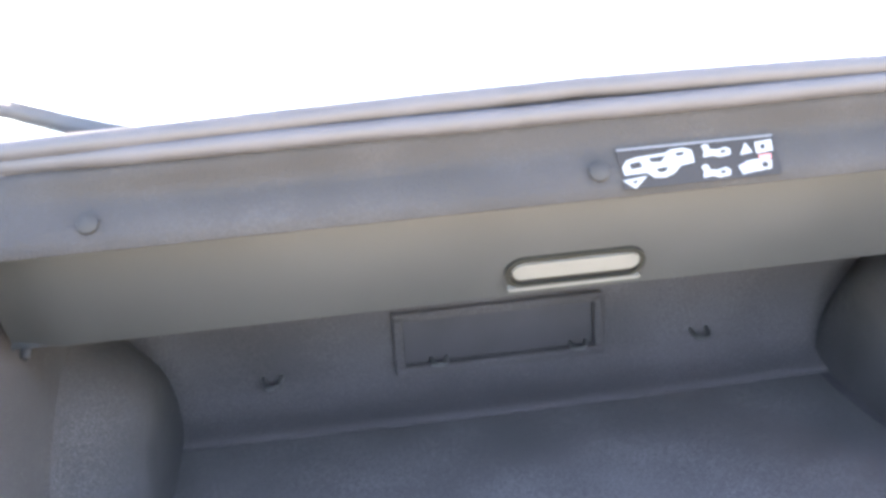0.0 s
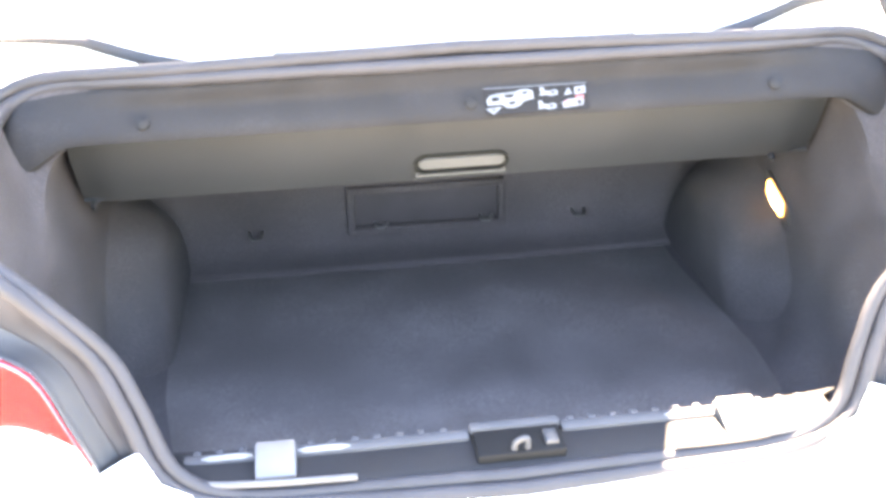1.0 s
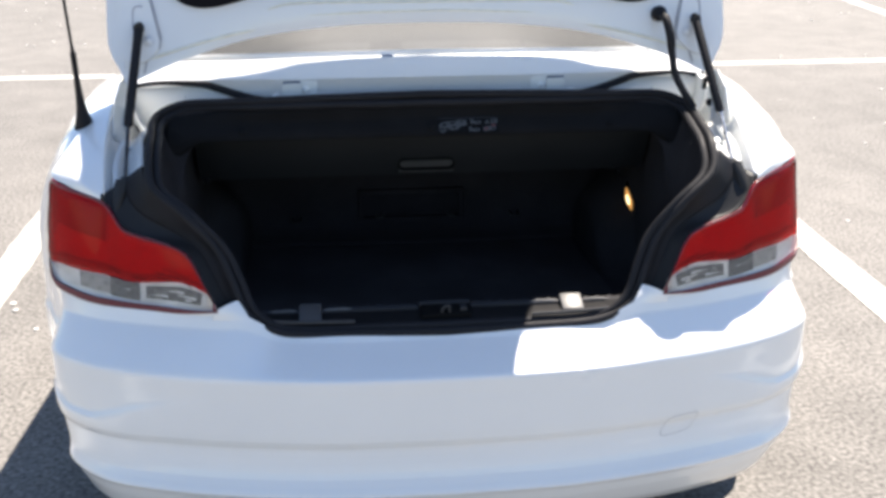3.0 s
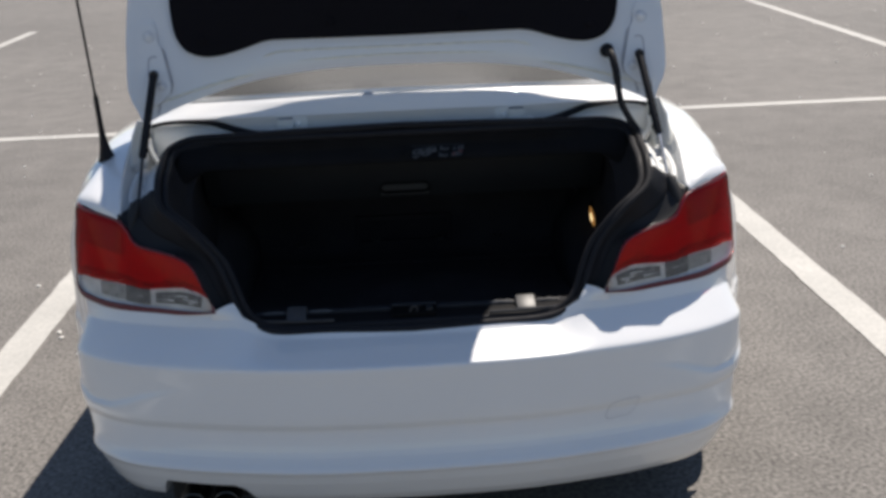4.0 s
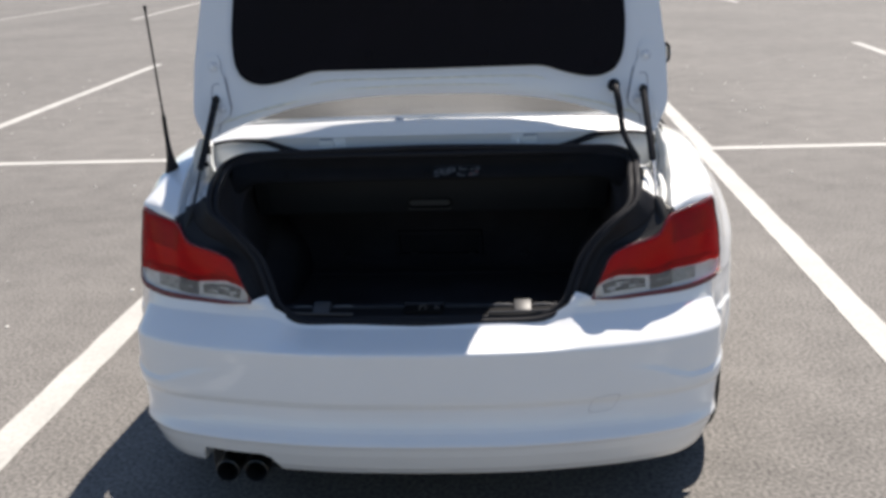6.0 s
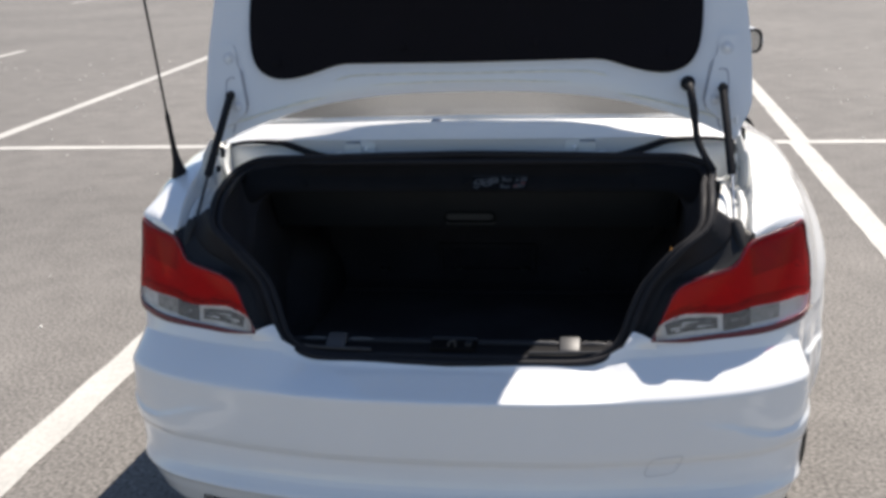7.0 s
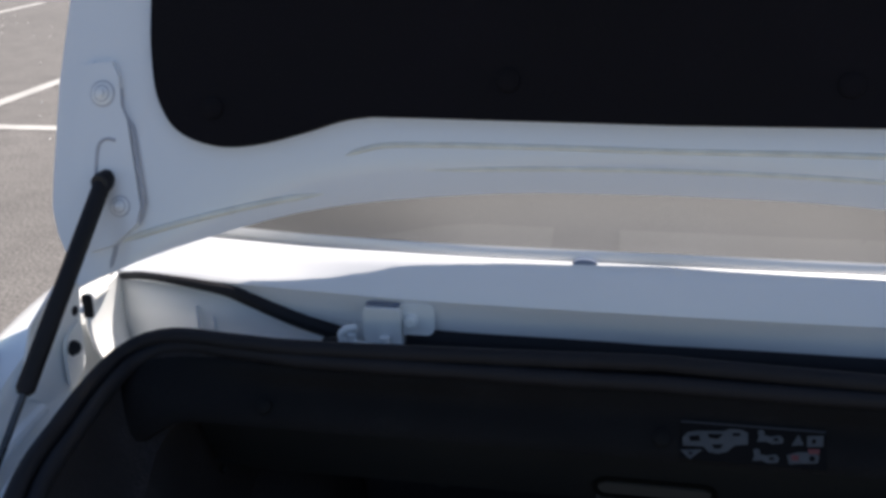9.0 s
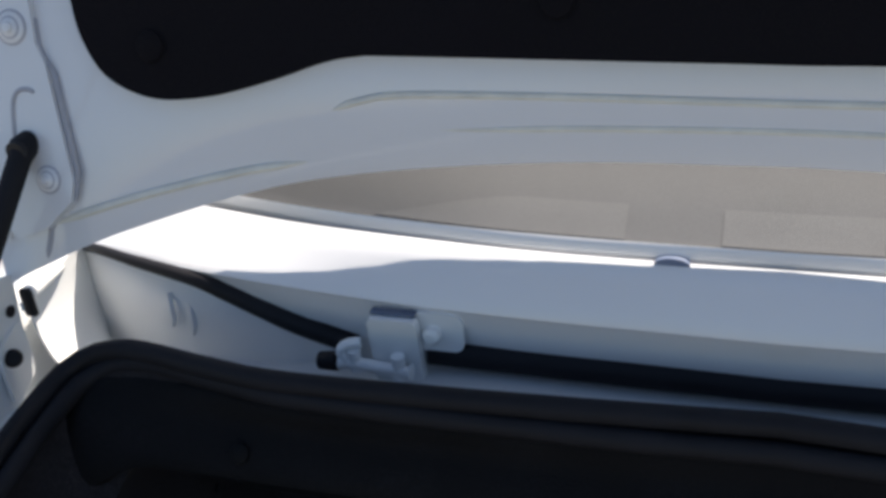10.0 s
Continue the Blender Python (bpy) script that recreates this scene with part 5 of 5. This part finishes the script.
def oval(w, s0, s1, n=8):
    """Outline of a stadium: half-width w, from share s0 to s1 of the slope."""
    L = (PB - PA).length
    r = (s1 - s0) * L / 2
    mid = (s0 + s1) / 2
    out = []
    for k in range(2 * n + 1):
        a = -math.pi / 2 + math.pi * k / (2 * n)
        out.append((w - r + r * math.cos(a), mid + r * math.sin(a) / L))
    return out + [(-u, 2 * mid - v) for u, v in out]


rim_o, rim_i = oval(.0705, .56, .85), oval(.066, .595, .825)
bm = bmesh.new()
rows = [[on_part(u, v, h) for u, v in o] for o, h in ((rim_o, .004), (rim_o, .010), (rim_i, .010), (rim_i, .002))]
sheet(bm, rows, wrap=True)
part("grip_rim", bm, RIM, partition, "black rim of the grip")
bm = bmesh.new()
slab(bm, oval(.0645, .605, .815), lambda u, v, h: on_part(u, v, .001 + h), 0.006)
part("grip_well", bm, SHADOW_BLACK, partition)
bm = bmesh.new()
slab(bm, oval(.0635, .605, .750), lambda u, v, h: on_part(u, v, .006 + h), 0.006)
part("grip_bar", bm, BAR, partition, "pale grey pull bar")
bm = bmesh.new()
slab(bm, oval(.067, .845, .875), lambda u, v, h: on_part(u, v, .004 + h), 0.007)
part("grip_edge", bm, BAR, partition)
for sg in (-1, 1):
    bm = bmesh.new()
    c = on_part(.487 if sg > 0 else -.535, .98, .004)
    sweep(bm, [c, c + PN * .008, c + PN * .010], [.006, .005, .003], 12)
    part("corner_pin", bm, SILL, partition)

# loading sill
sill = new("sill_trim")
sill.parent = car
sill["label"] = "dark ribbed plastic loading sill with grey fittings"
bm = bmesh.new()
rows = []
for y, z in ((.176, .684), (.182, .692), (.200, .698), (.245, .700), (.262, .697), (.272, .686), (.278, .62), (.284, .55)):
    rows.append([(x * (.405 if y < .26 else .43) , y + .012 * abs(x) ** 2, z + .006 * abs(x) ** 6) for x in [j / 20 for j in range(-20, 21)]])
sheet(bm, rows)
part("sill_plate", bm, SILL, sill, thick=0.003)
# grey strip along the sill with small teeth on its inner edge, broken by the catch
for x0, x1 in ((-.392, -.052), (.064, .398)):
    bm = bmesh.new()
    sheet(bm, [[(x0 + (x1 - x0) * k / 16, y, z) for k in range(17)] for y, z in ((.240, .697), (.2405, .7035), (.244, .7055), (.256, .7055), (.259, .7035), (.2595, .697))])
    part("sill_strip", bm, STRIP, sill, "mid-grey ribbed strip on the sill")
    for k in range(int((x1 - x0) / .027)):
        x = x0 + .014 + .027 * k
        bm = bmesh.new()
        box(bm, (x - .0045, .256, .699), (x + .0045, .2635, .7064), 0.0012)
        part("sill_tooth", bm, STRIP, sill)
for sg in (-1, 1):
    # lashing fitting: a wedge that rises towards the trunk
    bm = bmesh.new()
    r = bmesh.ops.create_cube(bm, size=1.0)
    for v in r["verts"]:
        y = v.co.y
        v.co = Vector((sg * .284 + v.co.x * .048, .228 + y * .048, .697 if v.co.z < 0 else (.703 if y < 0 else .7205)))
    bmesh.ops.bevel(bm, geom=list(bm.edges), offset=0.003, segments=2, affect="EDGES", profile=0.5)
    part("lashing_block", bm, BLOCK, sill, "pale grey lashing fitting")
    for a, b in ((.195, .258), (.312, .372)):
        bm = bmesh.new()
        sweep(bm, [(sg * (a + (b - a) * k / 6), .2465, .7045 + (.0006 if k in (2, 3) else 0)) for k in range(7)], [.002, .0042, .0042, .0042, .0042, .0042, .002], 8)
        part("sill_rail", bm, RAIL, sill, "glossy grey bead on the sill")
    bm = bmesh.new()
    sweep(bm, spline([(sg * .19, .1895, .7020), (sg * .28, .1925, .7025), (sg * .35, .1965, .7045), (sg * .385, .2005, .7090)], 5), .0042, 8)
    part("sill_rail", bm, RAIL_SHADED, sill, "glossy grey bead on the sill")
catch = new("trunk_catch")
catch.parent = car
bm = bmesh.new()
box(bm, (-.048, .196, .690), (.060, .258, .708), 0.004)
part("catch_plate", bm, SHADOW_BLACK, catch)
bm = bmesh.new()
box(bm, (-.05, .246, .700), (.062, .262, .712), 0.004)
part("catch_hood", bm, STRIP, catch)
bm = bmesh.new()
sweep(bm, spline([(-.002, .204, .700), (-.002, .204, .716), (.012, .204, .722), (.012, .204, .700)], 4), .004, 8)
box(bm, (.036, .206, .706), (.052, .232, .714), 0.002)
part("striker", bm, material("striker_steel", (0.022, 0.023, 0.026), 0.45, spec=0.3, vary=0.2, scale=60), catch)

# lit trunk lamp on the right wall
lampb = new("trunk_light")
lampb.parent = car
lampb["label"] = "small lit amber-yellow trunk light"


def on_wall(u, v, h):
    return (.556 - h, .748 + u, .762 + v + .34 * u)


bm = bmesh.new()
slab(bm, rounded(-.050, -.019, .050, .019, .008), lambda u, v, h: on_wall(u, v, h - .004), 0.009)
part("light_frame", bm, BLACK, lampb)
bm = bmesh.new()
slab(bm, rounded(-.031, -.0125, .031, .0125, .005), lambda u, v, h: on_wall(u, v, h + .004), 0.005)
light_lens = part("light_lens", bm, TRUNK_LIGHT, lampb, "glowing amber lens")
bm = bmesh.new()
slab(bm, rounded(-.014, -.008, .014, .008, .006), lambda u, v, h: on_wall(u - .004, v, h + .009), 0.003)
part("bulb", bm, BULB, light_lens, "bright bulb behind the lens")
